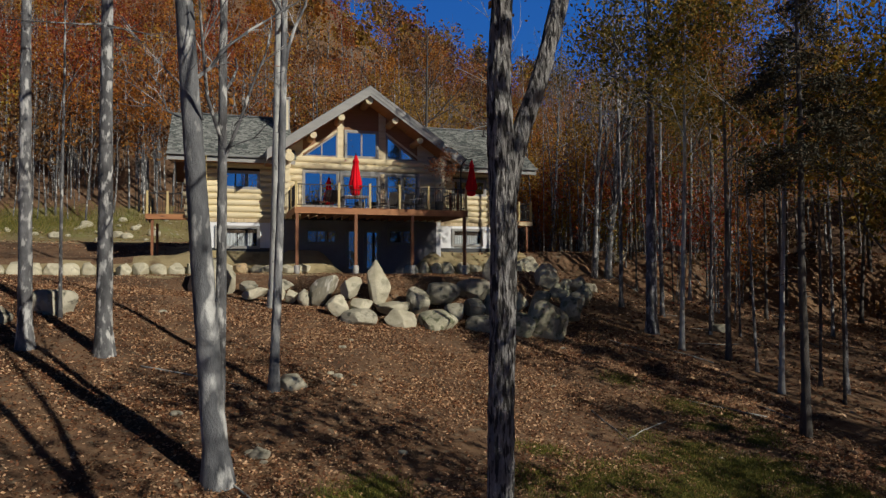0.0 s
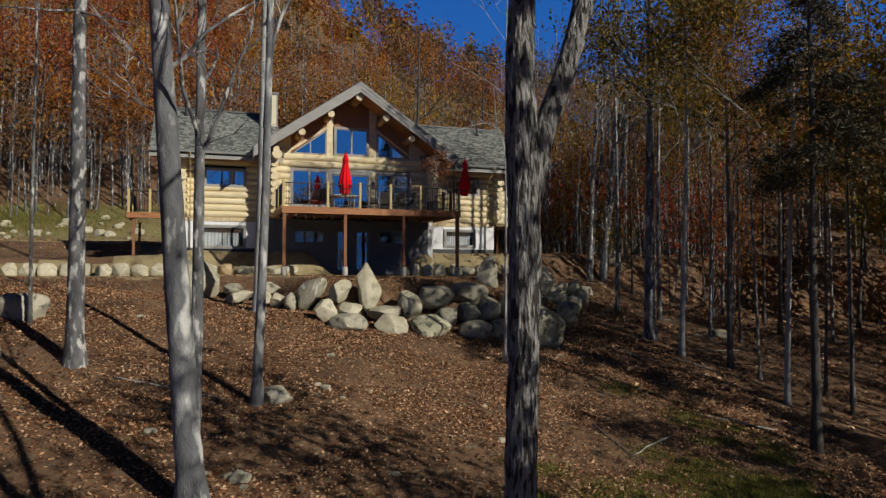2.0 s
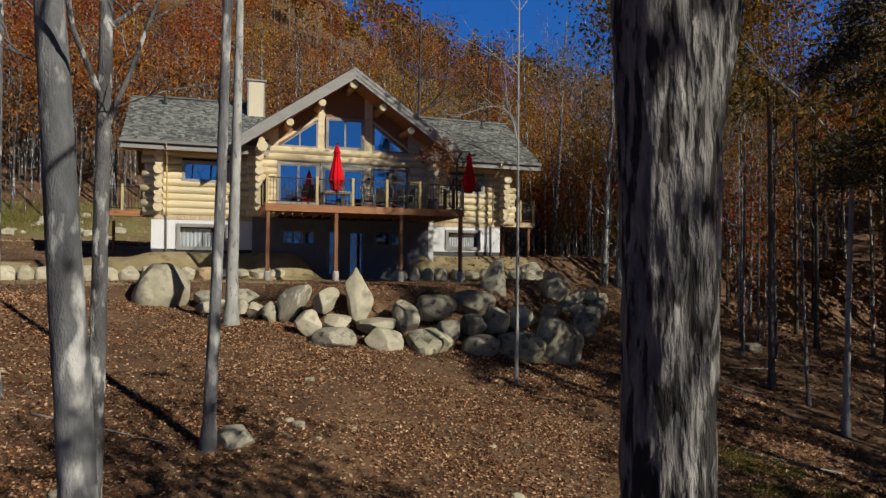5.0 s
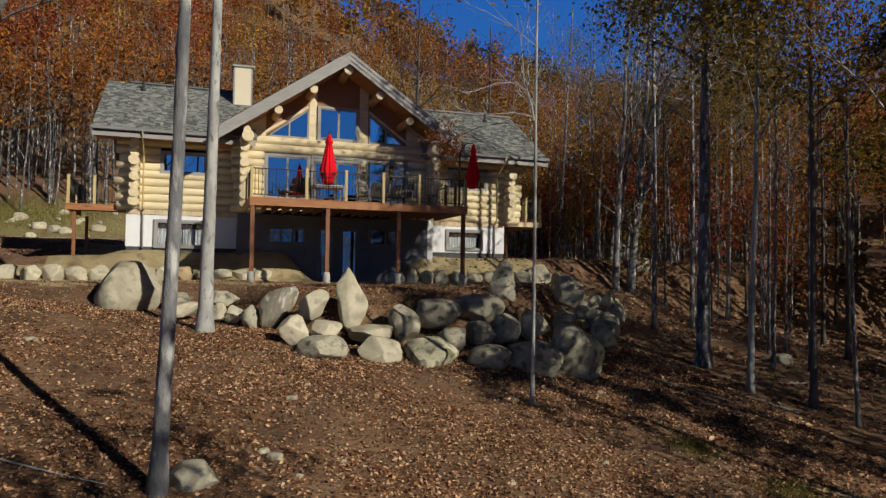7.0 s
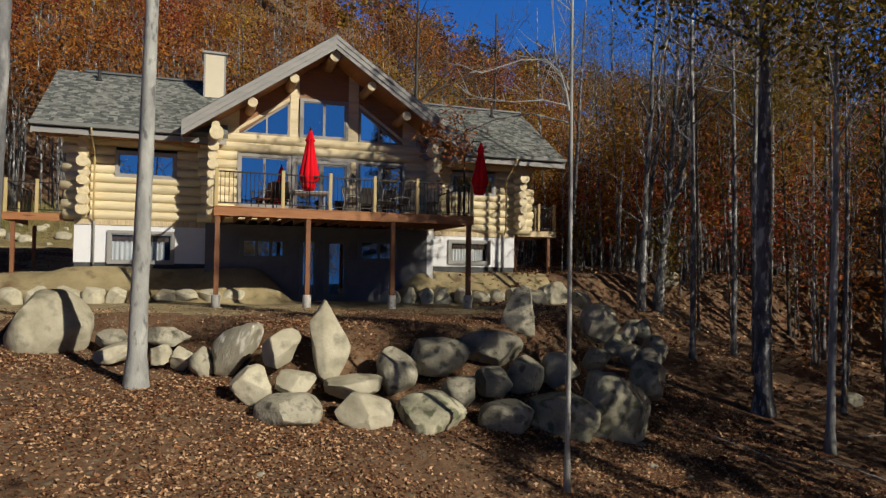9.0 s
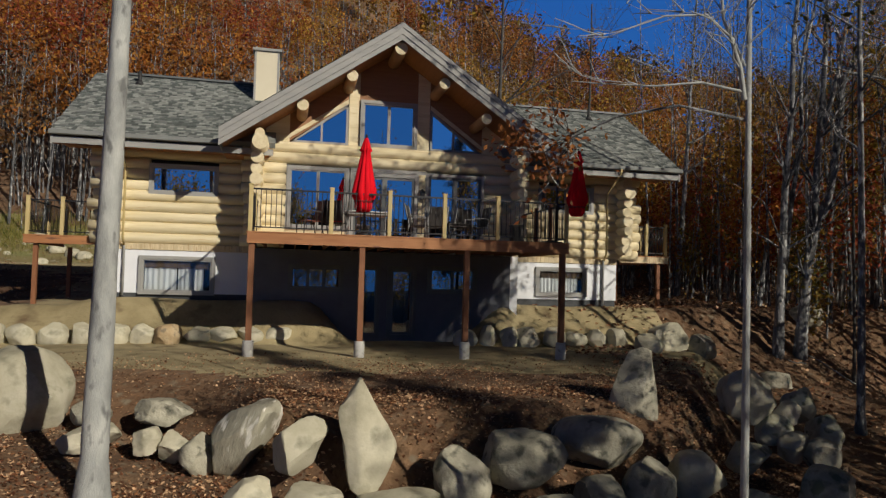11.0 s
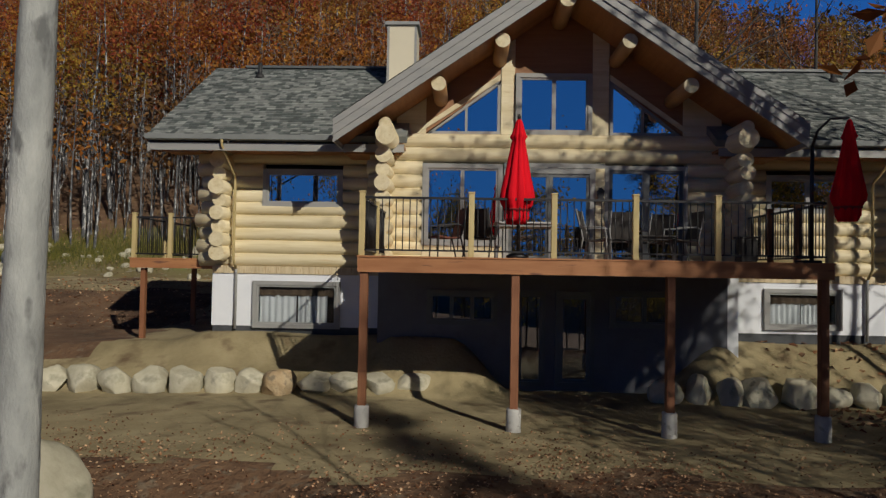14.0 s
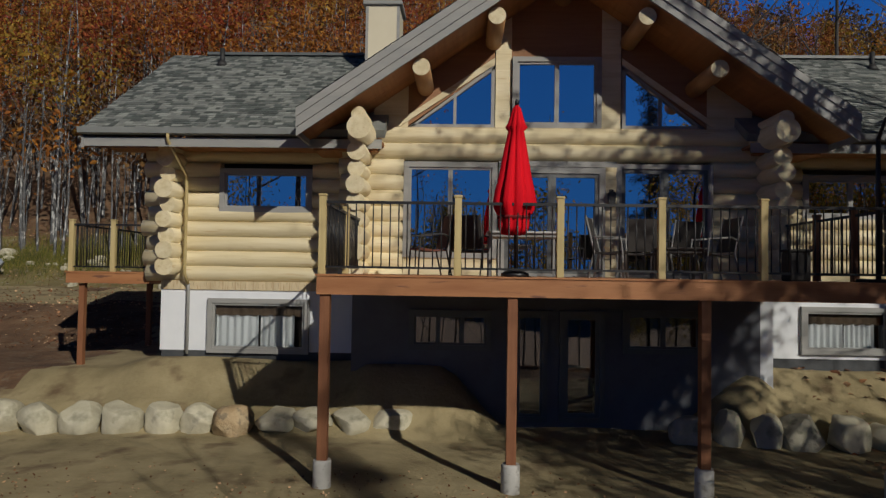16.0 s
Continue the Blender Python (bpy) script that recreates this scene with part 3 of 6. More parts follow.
# pine ledger boards between the panels and the logs
for x0, x1 in ((-0.25, 3.95), (12.30, 16.06)):
    n = int((x1 - x0) / 0.14)
    for i in range(n):
        a, b = x0 + (x1 - x0) * i / n, x0 + (x1 - x0) * (i + 1) / n
        slab("ledger_board", a + 0.003, b - 0.003, WF - 0.035 + rng.uniform(0, 0.006), WF + 0.2, 2.605, 2.79, LEDGER, house)

# log walls
up_l, up_r = (0.95, 2.94, 4.28, 5.18), (13.2, 15.2, 4.28, 5.18)
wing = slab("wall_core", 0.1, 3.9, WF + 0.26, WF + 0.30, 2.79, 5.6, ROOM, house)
log_wall(house, "x", WY, 0.03, 3.95, 2.79, 5.66, [up_l], over=(0.66, 0.45))
log_wall(house, "x", WY, 12.3, 16.2, 2.79, 5.66, [up_r], over=(0.45, 0.66))
log_wall(house, "y", 0.03, WY, 43.8, 2.79, 5.66, shift=0.15, over=(0.74, 0.45), uneven=0.12)
log_wall(house, "y", 16.2, WY, 43.8, 2.79, 5.66, shift=0.15, over=(0.74, 0.45), uneven=0.12)
window(house, up_l[0] + 0.1, up_l[1] - 0.1, up_l[2] + 0.08, up_l[3] - 0.08, WF + 0.04, 1, label="wide grey-framed window under the eave")
window(house, up_r[0] + 0.1, up_r[1] - 0.1, up_r[2] + 0.08, up_r[3] - 0.08, WF + 0.04, 2, label="wide grey-framed window under the eave")
main_gaps = [(4.95, 6.84, 2.9, 5.30), (6.86, 8.97, 2.9, 5.30), (9.2, 11.1, 2.9, 5.30)]
log_wall(house, "x", GY, 4.15, 12.1, 2.79, 5.97, main_gaps)
for xw in (4.12, 12.13):
    log_wall(house, "y", xw, GY + 0.0, WY + 0.3, 2.79, 5.66, shift=0.15, over=(1.0, 0.0), uneven=0.10)
# plate logs, the large ends under the great roof
for xw, d in ((4.21, -0.03), (12.02, 0.03)):
    part("plate_log", Shape().tube([(xw, 34.72, 5.72), (xw, 38.5, 5.72)], [0.225, 0.23], 20), LOG_Y, house, "large peeled plate log")
    part("plate_log", Shape().tube([(xw + d, 34.85, 5.98), (xw + d, 38.5, 5.98)], [0.14, 0.14], 16), LOG_Y, house)
# tall openings to the deck
window(house, 5.06, 6.72, 3.45, 5.16, GF + 0.03, 2, casing=0.11, label="large grey-framed two-pane window on the deck")
part("sill_panel", Shape().box(4.96, 6.83, GF + 0.02, GF + 0.2, 2.9, 3.34), LOG, house)
window(house, 6.98, 8.86, 3.06, 5.06, GF + 0.03, 2, casing=0.12, label="grey-framed patio door with two glass leaves", door=True)
window(house, 9.30, 11.0, 3.06, 5.16, GF + 0.03, 2, casing=0.10, label="grey-framed patio door with two glass leaves", door=True)
part("head_board", Shape().box(6.86, 9.2, GF - 0.02, GF + 0.12, 5.19, 5.30), TRIM, house)
part("jamb_board", Shape().box(8.99, 9.19, GF + 0.0, GF + 0.15, 2.9, 5.185), LOG, house)

# gable wall with three windows under the slopes
SLOPE = 0.683
UF = GF + 0.20        # face of the upper gable wall


def under_roof(x):
    return 9.03 - SLOPE * abs(x - RIDGE_X)


for a, b in ((4.3, 5.0), (6.78, 7.10), (8.93, 9.32), (11.05, 11.95)):
    part("gable_post", Shape().prism([(a, 5.97), (b, 5.97), (b, under_roof(b)), (a, under_roof(a))], UF + 0.02, UF + 0.2), LOG, house)
g = Shape().prism([(7.10, 7.46), (8.93, 7.46), (8.93, under_roof(8.93)), (RIDGE_X, under_roof(RIDGE_X)), (7.10, under_roof(7.10))], UF + 0.02, UF + 0.2)
part("gable_wall", g, GABLE, house, "gable boarding with the overhang's shade in its brown colour")
part("gable_sill", Shape().box(4.35, 11.9, GF + 0.06, UF + 0.2, 5.95, 5.985), LEDGER, house, "pale board ledge under the gable windows")
window(house, 7.22, 8.82, 6.08, 7.36, UF - 0.01, 2, casing=0.10, label="square gable window with two panes")


def raked_window(x_low, x_high):
    """A three-sided window that follows the roof slope, with one upright bar."""
    d = 1 if x_high > x_low else -1
    zb, zl = 6.0, 6.0
    top = lambda x: min(7.30, 6.06 + (x - x_low) * d * 0.80)
    s = Shape()
    lo, hi = x_low, x_high
    s.prism([(lo, zb), (hi, zb), (hi, zb + 0.07), (lo + 0.07 * d, zb + 0.07)], UF - 0.03, UF + 0.1)
    s.prism([(hi, zb + 0.07), (hi - 0.07 * d, zb + 0.07), (hi - 0.07 * d, top(hi) - 0.1), (hi, top(hi))], UF - 0.03, UF + 0.1)
    s.prism([(lo, zb), (hi, top(hi)), (hi, top(hi) - 0.09), (lo + 0.1 * d, zb + 0.02)], UF - 0.03, UF + 0.1)
    mid = lo + (hi - lo) * 0.52
    s.prism([(mid, zb + 0.07), (mid + 0.06 * d, zb + 0.07), (mid + 0.06 * d, top(mid) - 0.06), (mid, top(mid) - 0.08)], UF - 0.02, UF + 0.08)
    w = part("window", s, TRIM, house, "sloping three-sided gable window")
    pane = part("pane", Shape().prism([(lo + 0.08 * d, zb + 0.06), (hi - 0.06 * d, zb + 0.06), (hi - 0.06 * d, top(hi) - 0.09)], UF + 0.03, UF + 0.045), GLASS, w)
    pane.visible_shadow = False
    # pale strip for the sunlit wall edge; the panel above has shade painted in
    part("casing", Shape().prism([(lo - 0.22 * d, zb), (hi, top(hi) + 0.004), (hi, top(hi) + 0.15), (lo - 0.22 * d, zb + 0.12)], UF - 0.01, UF + 0.028), LOG, w)
    hz = under_roof(hi)
    lz = under_roof(lo - 0.05 * d)
    part("gable_panel", Shape().prism([(lo - 0.05 * d, zb + 0.02), (hi, top(hi) + 0.002), (hi, hz), (lo - 0.05 * d, max(lz, zb + 0.05))], UF + 0.03, UF + 0.18), GABLE, w)
    # backing sheet, its room darkness painted in
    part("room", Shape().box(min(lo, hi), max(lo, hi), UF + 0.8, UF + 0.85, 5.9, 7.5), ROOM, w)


raked_window(5.02, 6.76)
raked_window(11.0, 9.34)

# purlins with pale cut ends, the bodies browned for the shade under the roof
for px, pz, r in ((RIDGE_X, 8.71, 0.19), (6.73, 7.78, 0.165), (9.47, 7.78, 0.165), (5.35, 6.82, 0.165), (10.78, 6.82, 0.165)):
    part("purlin", Shape().tube([(px, 34.68, pz), (px, 36.3, pz)], [r, r * 1.03], 20), LOG_SHADED, house, "round purlin with eave shade in its brown colour")
    part("purlin_end", Shape().tube([(px, 34.665, pz), (px, 34.679, pz)], [r * 0.97, r * 0.99], 20), LOG_Y, house, "pale cut end of a purlin")


def roof_slope(corner, along, up, thick, mat_top, name, label=""):
    """A roof plane from its lower corner, with the vectors along the eave and up the slope."""
    c, a, u = Vector(corner), Vector(along), Vector(up)
    n = a.cross(u).normalized()
    if n.z < 0:
        n = -n
    vs = [c, c + a, c + a + u, c + u]
    vs = vs + [v - n * thick for v in vs]
    s = Shape().add(vs, [(0, 1, 2, 3), (7, 6, 5, 4), (0, 4, 5, 1), (1, 5, 6, 2), (2, 6, 7, 3), (3, 7, 4, 0)])
    return part(name, s, mat_top, house, label), n


TABS = {}


def shingle_at(parent, drop, width, depth, lift, foot, a, u, n):
    """One laid shingle tab, an object on a mesh shared by tabs of its size."""
    key = (round(width, 2), round(drop, 3), round(lift, 2))
    if key not in TABS:
        s = Shape()
        long = depth + drop + 0.01
        s.add([(0, 0, 0), (width, 0, 0), (width, 0, lift), (0, 0, lift), (0, long, 0), (width, long, 0), (width, long, 0.004), (0, long, 0.004)],
              [(0, 1, 2, 3), (3, 2, 6, 7), (1, 5, 6, 2), (0, 3, 7, 4), (5, 4, 7, 6)])
        TABS[key] = s.mesh("shingle", SHINGLE_TAB)
    o = new("shingle", TABS[key])
    m = Matrix((tuple(a), tuple(u), tuple(n))).transposed().to_4x4()
    m.translation = Vector(foot)
    o.matrix_basis = m
    o.parent = parent
    return o


def shingles(parent, corner, along, up, n, keep=None, seed=1, rows=None, tab=0.17, singles=False):
    """Courses of laid shingle tabs, each a thin wedge."""
    r = np.random.RandomState(seed)
    c, a, u = np.array(corner), np.array(along), np.array(up)
    la, lu = np.linalg.norm(a), np.linalg.norm(u)
    a, u, n = a / la, u / lu, np.array(n)
    verts, faces, made = [], [], []
    count = rows or int(lu / 0.12)
    for i in range(count):
        v0 = i * lu / count
        x = -r.uniform(0, tab)
        while x < la:
            w = tab * r.choice([0.5, 0.75, 1.0, 1.0, 1.3])
            x0, x1 = max(0, x) + 0.004, min(la, x + w) - 0.004
            x += w
            if x1 - x0 < 0.03:
                continue
            lift = 0.012 + r.uniform(0, 0.010)
            drop = r.choice([0, 0, 0.012])
            if keep and not keep(c + a * (x0 + x1) / 2 + u * v0):
                continue
            p = [c + a * x0 + u * (v0 - drop) + n * lift, c + a * x1 + u * (v0 - drop) + n * lift, c + a * x1 + u * (v0 + lu / count + 0.01) + n * 0.004, c + a * x0 + u * (v0 + lu / count + 0.01) + n * 0.004]
            q = [p[0] - n * lift, p[1] - n * lift]
            if singles and len(made) < 300 and i < 9:
                made.append(shingle_at(parent, drop, x1 - x0, lu / count, lift, p[0] - n * lift, a, u, n))
                continue
            k = len(verts)
            verts += p + q
            faces += [(k, k + 1, k + 2, k + 3), (k + 4, k + 5, k + 1, k)]
    me = bpy.data.meshes.new("shingles")
    me.from_pydata([tuple(v) for v in verts], [], faces)
    me.materials.append(SHINGLE)
    ob = new("shingles", me)
    ob.parent = parent
    tagged(ob, kind="stuff")


EAVE_Y, EAVE_Z, TOP_Y, TOP_Z = 35.45, 5.80, 39.75, 8.58
gable_z = lambda x: 9.42 - SLOPE * abs(x - RIDGE_X)
for x0, x1, sd in ((-1.40, 4.6, 1), (11.6, 17.70, 2)):
    rf, n = roof_slope((x0, EAVE_Y, EAVE_Z), (x1 - x0, 0, 0), (0, TOP_Y - EAVE_Y, TOP_Z - EAVE_Z), 0.16, SHINGLE, "roof", "grey asphalt shingle roof of a side wing")
    shingles(rf, (x0 - 0.01, EAVE_Y - 0.03, EAVE_Z - 0.015), (x1 - x0 + 0.02, 0, 0), (0, TOP_Y - EAVE_Y, TOP_Z - EAVE_Z), n, lambda p: p[2] > gable_z(p[0]) - 0.15 or abs(p[0] - RIDGE_X) > 5.3, sd, singles=x0 < 0)
    roof_slope((x0, 44.05, EAVE_Z), (x1 - x0, 0, 0), (0, TOP_Y - 44.05, TOP_Z - EAVE_Z), 0.16, SHINGLE, "roof")
    # ridge vent, gutter, frieze, soffit, rake boards, gable end
    slab("ridge_vent", x0 + 0.9, x1, TOP_Y - 0.16, TOP_Y + 0.16, TOP_Z - 0.02, TOP_Z + 0.05, TRIM_DARK, house)
    s = Shape().prism([(EAVE_Y - 0.14, 5.79), (EAVE_Y - 0.12, 5.68), (EAVE_Y - 0.02, 5.66), (EAVE_Y - 0.02, 5.79), (EAVE_Y - 0.035, 5.79), (EAVE_Y - 0.04, 5.69), (EAVE_Y - 0.11, 5.70), (EAVE_Y - 0.125, 5.79)], x0 - 0.02, x1 - (1.4 if x0 < 0 else 0), "x")
    if x0 > 0:
        s = Shape().prism([(EAVE_Y - 0.14, 5.79), (EAVE_Y - 0.12, 5.68), (EAVE_Y - 0.02, 5.66), (EAVE_Y - 0.02, 5.79), (EAVE_Y - 0.035, 5.79), (EAVE_Y - 0.04, 5.69), (EAVE_Y - 0.11, 5.70), (EAVE_Y - 0.125, 5.79)], x0 + 1.4, x1 + 0.02, "x")
    part("gutter", s, GUTTER, house, "grey eave gutter")
    slab("fascia", x0 + 0.05, x1 - 0.05, EAVE_Y + 0.02, EAVE_Y + 0.06, 5.44, 5.62, TRIM, house, "grey eave fascia")
    slab("soffit", x0 + 0.05, x1 - 0.05, EAVE_Y + 0.06, WF + 0.2, 5.55, 5.60, SOFFIT, house)
    ex = x0 if x0 < 0 else x1
    d = 1 if x0 < 0 else -1
    rake = [(EAVE_Y, 5.62), (TOP_Y, TOP_Z - 0.16), (44.05, 5.62), (44.05, 5.40), (TOP_Y, TOP_Z - 0.40), (EAVE_Y, 5.40)]
    part("rake_board", Shape().prism(rake, ex, ex + 0.05 * d, "x"), TRIM, house)
    part("rake_soffit", Shape().prism([(EAVE_Y + 0.07, 5.45), (TOP_Y, TOP_Z - 0.30), (44.0, 5.45), (44.0, 5.41), (TOP_Y, TOP_Z - 0.34), (EAVE_Y + 0.07, 5.41)], ex + 0.05 * d, ex + 1.5 * d, "x"), SOFFIT, house)
    gx = 0.03 if x0 < 0 else 16.2
    part("end_wall", Shape().prism([(WF + 0.1, 5.5), (TOP_Y, TOP_Z - 0.35), (43.8, 5.5)], gx - 0.1, gx + 0.1, "x"), LOG_Y, house)

# great roof
RF, RB = 34.45, 45.0
ZL = 9.42 - SLOPE * 5.0
for sgn in (-1, 1):
    rf, n = roof_slope((RIDGE_X + 5.0 * sgn, RF, ZL), (0, RB - RF, 0), (-5.0 * sgn, 0, 9.42 - ZL), 0.14, SHINGLE, "roof", "steep grey shingle roof of the great room")
    shingles(rf, (RIDGE_X + 5.03 * sgn, RF - 0.03, ZL - 0.02), (0, RB - RF, 0), (-5.0 * sgn, 0, 9.42 - ZL), n, lambda p: p[1] < 36.4 or p[2] > 5.9, 5 + sgn)
    # stepped rake boards along the front edge
    for lo, hi, out in ((0.17, 0.36, 0.03), (0.36, 0.52, 0.0), (0.02, 0.17, 0.055)):
        z_in, z_out = 9.42, 9.42 - SLOPE * 5.02
        part("rake_board", Shape().prism([(RIDGE_X, z_in - lo), (RIDGE_X + 5.02 * sgn, z_out - lo), (RIDGE_X + 5.02 * sgn, z_out - hi), (RIDGE_X, z_in - hi)], RF - out, RF + 0.05), TRIM, house, "grey stepped rake board")
    # plank soffit under the overhang
    k = 7
    for i in range(k):
        a, b = RF + 0.05 + i * (36.3 - RF) / k, RF + 0.05 + (i + 1) * (36.3 - RF) / k - 0.004
        part("soffit_plank", Shape().prism([(RIDGE_X, 9.42 - 0.36), (RIDGE_X + 4.98 * sgn, ZL - 0.36), (RIDGE_X + 4.98 * sgn, ZL - 0.41), (RIDGE_X, 9.42 - 0.41)], a, b), SOFFIT, house)
    slab("eave_fascia", *sorted((RIDGE_X + 4.98 * sgn, RIDGE_X + 5.02 * sgn)), RF + 0.05, 37.6, ZL - 0.52, ZL - 0.02, TRIM, house)
    slab("eave_soffit", *sorted((RIDGE_X + 3.7 * sgn, RIDGE_X + 4.98 * sgn)), RF + 1.3, 37.0, ZL - 0.56, ZL - 0.52, SOFFIT, house)
part("back_gable", Shape().prism([(4.2, 2.8), (12.05, 2.8), (12.05, 6.2), (RIDGE_X, 8.9), (4.2, 6.2)], 43.8, 44.0), LOG, house)
slab("back_wall", -0.2, 16.1, 43.6, 43.8, 0, 5.5, STUCCO, house)
slab("floor_slab", 0.1, 16.0, 37.2, 43.5, 2.65, 2.78, ROOM, house)

# chimney
ch = slab("chimney", 3.76, 4.56, 38.40, 39.35, 6.8, 9.40, CREAM, house, "cream panelled chimney with a grey cap", 0.01)
slab("chimney_cap", 3.69, 4.63, 38.33, 39.42, 9.40, 9.50, TRIM, ch, bevel=0.015)
for cx in (3.755, 4.50):
    slab("corner_trim", cx, cx + 0.065, 38.392, 38.41, 6.8, 9.38, TRIM, ch)
for vx in (0.08, 16.0):
    part("vent_pipe", Shape().tube([(vx, 39.08, 8.05), (vx, 39.08, 8.55)], [0.06, 0.06], 14), LEDGE, house, "black plumbing vent pipe")
    part("vent_flashing", Shape().tube([(vx, 39.08, 8.08), (vx, 39.08, 8.24)], [0.17, 0.075], 14), LEDGE, house)

# downpipes
for dx, zt in ((0.36, 1.25), (15.55, 1.25)):
    part("downpipe", Shape().tube([(dx, EAVE_Y - 0.08, 5.68), (dx, EAVE_Y - 0.06, 5.55), (dx, WF - 0.34, 5.0), (dx, WF - 0.30, 4.8), (dx, WF - 0.30, 2.95), (dx, WF - 0.10, 2.72)], [0.033] * 6, 8), RAILPOST, house, "tan eave downpipe")
    part("downpipe", Shape().tube([(dx, WF - 0.10, 2.73), (dx, WF - 0.07, 2.6), (dx, WF - 0.07, 1.25)], [0.036] * 3, 8), TRIM, house, "grey lower downpipe")

# ---- deck ----
deck = thing("raised_deck", (8.2, 33.8, 0), "raised red-brown timber deck on tall posts with black metal railing", "deck")
DX0, DX1, DY0, DZ = 4.13, 12.27, 31.70, 3.0
slab("fascia", DX0, DX1, DY0, DY0 + 0.04, DZ - 0.285, DZ - 0.025, DECK, deck, "red-brown fascia board with a knot or two")
for x in (DX0, DX1 - 0.04):
    slab("side_fascia", x, x + 0.04, DY0 + 0.042, 35.75, DZ - 0.285, DZ - 0.025, DECK, deck)
k = 30
for i in range(k):
    a = DY0 - 0.02 + i * 0.14
    slab("deck_board", DX0 - 0.02, DX1 + 0.02, a, a + 0.133, DZ - 0.025, DZ, DECK, deck)
for i in range(20):
    x = DX0 + 0.3 + i * 0.41
    slab("joist", x, x + 0.04, DY0 + 0.045, 35.7, DZ - 0.26, DZ - 0.03, POST, deck)
for x in (4.24, 6.88, 9.55, 12.14):
    slab("post", x - 0.07, x + 0.07, DY0 + 0.045, DY0 + 0.19, 0.36, DZ - 0.27, POST, deck, bevel=0.006)
    part("footing", Shape().tube([(x, DY0 + 0.12, -0.4), (x, DY0 + 0.12, 0.37), (x, DY0 + 0.12, 0.40)], [0.135, 0.13, 0.12], 16), CONCRETE, deck, "round concrete footing")


def railing(parent, p0, p1, z, posts, first=True, last=True, mat=None):
    """Timber posts with caps, black rails and balusters between two points."""
    p0, p1 = Vector((*p0, z)), Vector((*p1, z))
    d = p1 - p0
    u = d.normalized()
    turn = Matrix.Rotation(math.atan2(u.y, u.x), 4, "Z")
    stops = [0.0, *posts, 1.0]
    for i, t in enumerate(stops):
        if (i == 0 and not first) or (i == len(stops) - 1 and not last):
            continue
        m = Matrix.Translation(p0 + d * t) @ turn
        po = part("rail_post", Shape().box(-0.05, 0.05, -0.05, 0.05, 0.0, 1.10, m, 0.006), mat or RAILPOST, parent)
        part("post_cap", Shape().box(-0.06, 0.06, -0.06, 0.06, 1.10, 1.135, m, 0.008), mat or RAILPOST, po)
    for t0, t1 in zip(stops, stops[1:]):
        a, b = p0 + d * t0 + u * 0.05, p0 + d * t1 - u * 0.05
        m = Matrix.Translation(a) @ turn
        w = (b - a).length
        r = part("top_rail", Shape().box(0, w, -0.02, 0.02, 1.0, 1.04, m), BLACK, parent, "black metal handrail")
        part("bottom_rail", Shape().box(0, w, -0.015, 0.015, 0.09, 0.12, m), BLACK, parent)
        n = int(w / 0.115)
        first_bar = None
        for i in range(n):
            x = (i + 0.5) * w / n
            mm = Matrix.Translation(a + u * x)
            if first_bar is None:
                first_bar = Shape().tube([(0, 0, 0.12), (0, 0, 1.0)], [0.010, 0.010], 6)
                me = first_bar.mesh("baluster", BLACK)
            o = new("baluster", me)
            o.matrix_basis = mm
            o.parent = r


RY = DY0 + 0.06
w = 12.21 - 4.19
railing(deck, (4.19, RY), (12.21, RY), DZ, [(x - 4.19) / w for x in (6.10, 7.53, 8.93, 10.33)])
railing(deck, (4.19, RY), (4.19, 35.3), DZ, [0.55], first=False)
railing(deck, (12.21, RY), (12.21, 35.3), DZ, [0.33, 0.66], first=False, mat=POST)

# small side decks
for x0, x1, name in ((-2.42, -0.2, "left"), (16.3, 18.1, "right")):
    sd = thing("side_deck", ((x0 + x1) / 2, 38, 0), "small timber side deck with railing beside the log wall", "deck", "small side decks")
    y0, y1, z = (36.85, 40.5, 2.95)
    slab("fascia", x0, x1, y0, y0 + 0.04, z - 0.25, z - 0.03, DECK if name == "left" else LEDGER, sd)
    ox = x0 if name == "left" else x1 - 0.04
    slab("side_fascia", ox, ox + 0.04, y0 + 0.042, y1, z - 0.25, z - 0.03, DECK, sd)
    for i in range(25):
        slab("deck_board", x0 - 0.02, x1 + 0.02, y0 - 0.02 + i * 0.145, y0 + 0.118 + i * 0.145, z - 0.028, z, DECK, sd)
    for px, py in ((x0 + 0.3 if name == "left" else x1 - 0.3, y0 + 0.1), (x0 + 0.3 if name == "left" else x1 - 0.3, y1 - 0.3)):
        slab("post", px - 0.06, px + 0.06, py, py + 0.12, at(px, py) - 0.1, z - 0.26, POST, sd)
    ox = x0 + 0.07 if name == "left" else x1 - 0.07
    ix = x1 - 0.1 if name == "left" else x0 + 0.1
    railing(sd, (ox, y0 + 0.07), (ix, y0 + 0.07), z, [0.45], last=False)
    railing(sd, (ox, y0 + 0.07), (ox, y1), z, [0.5], first=False)

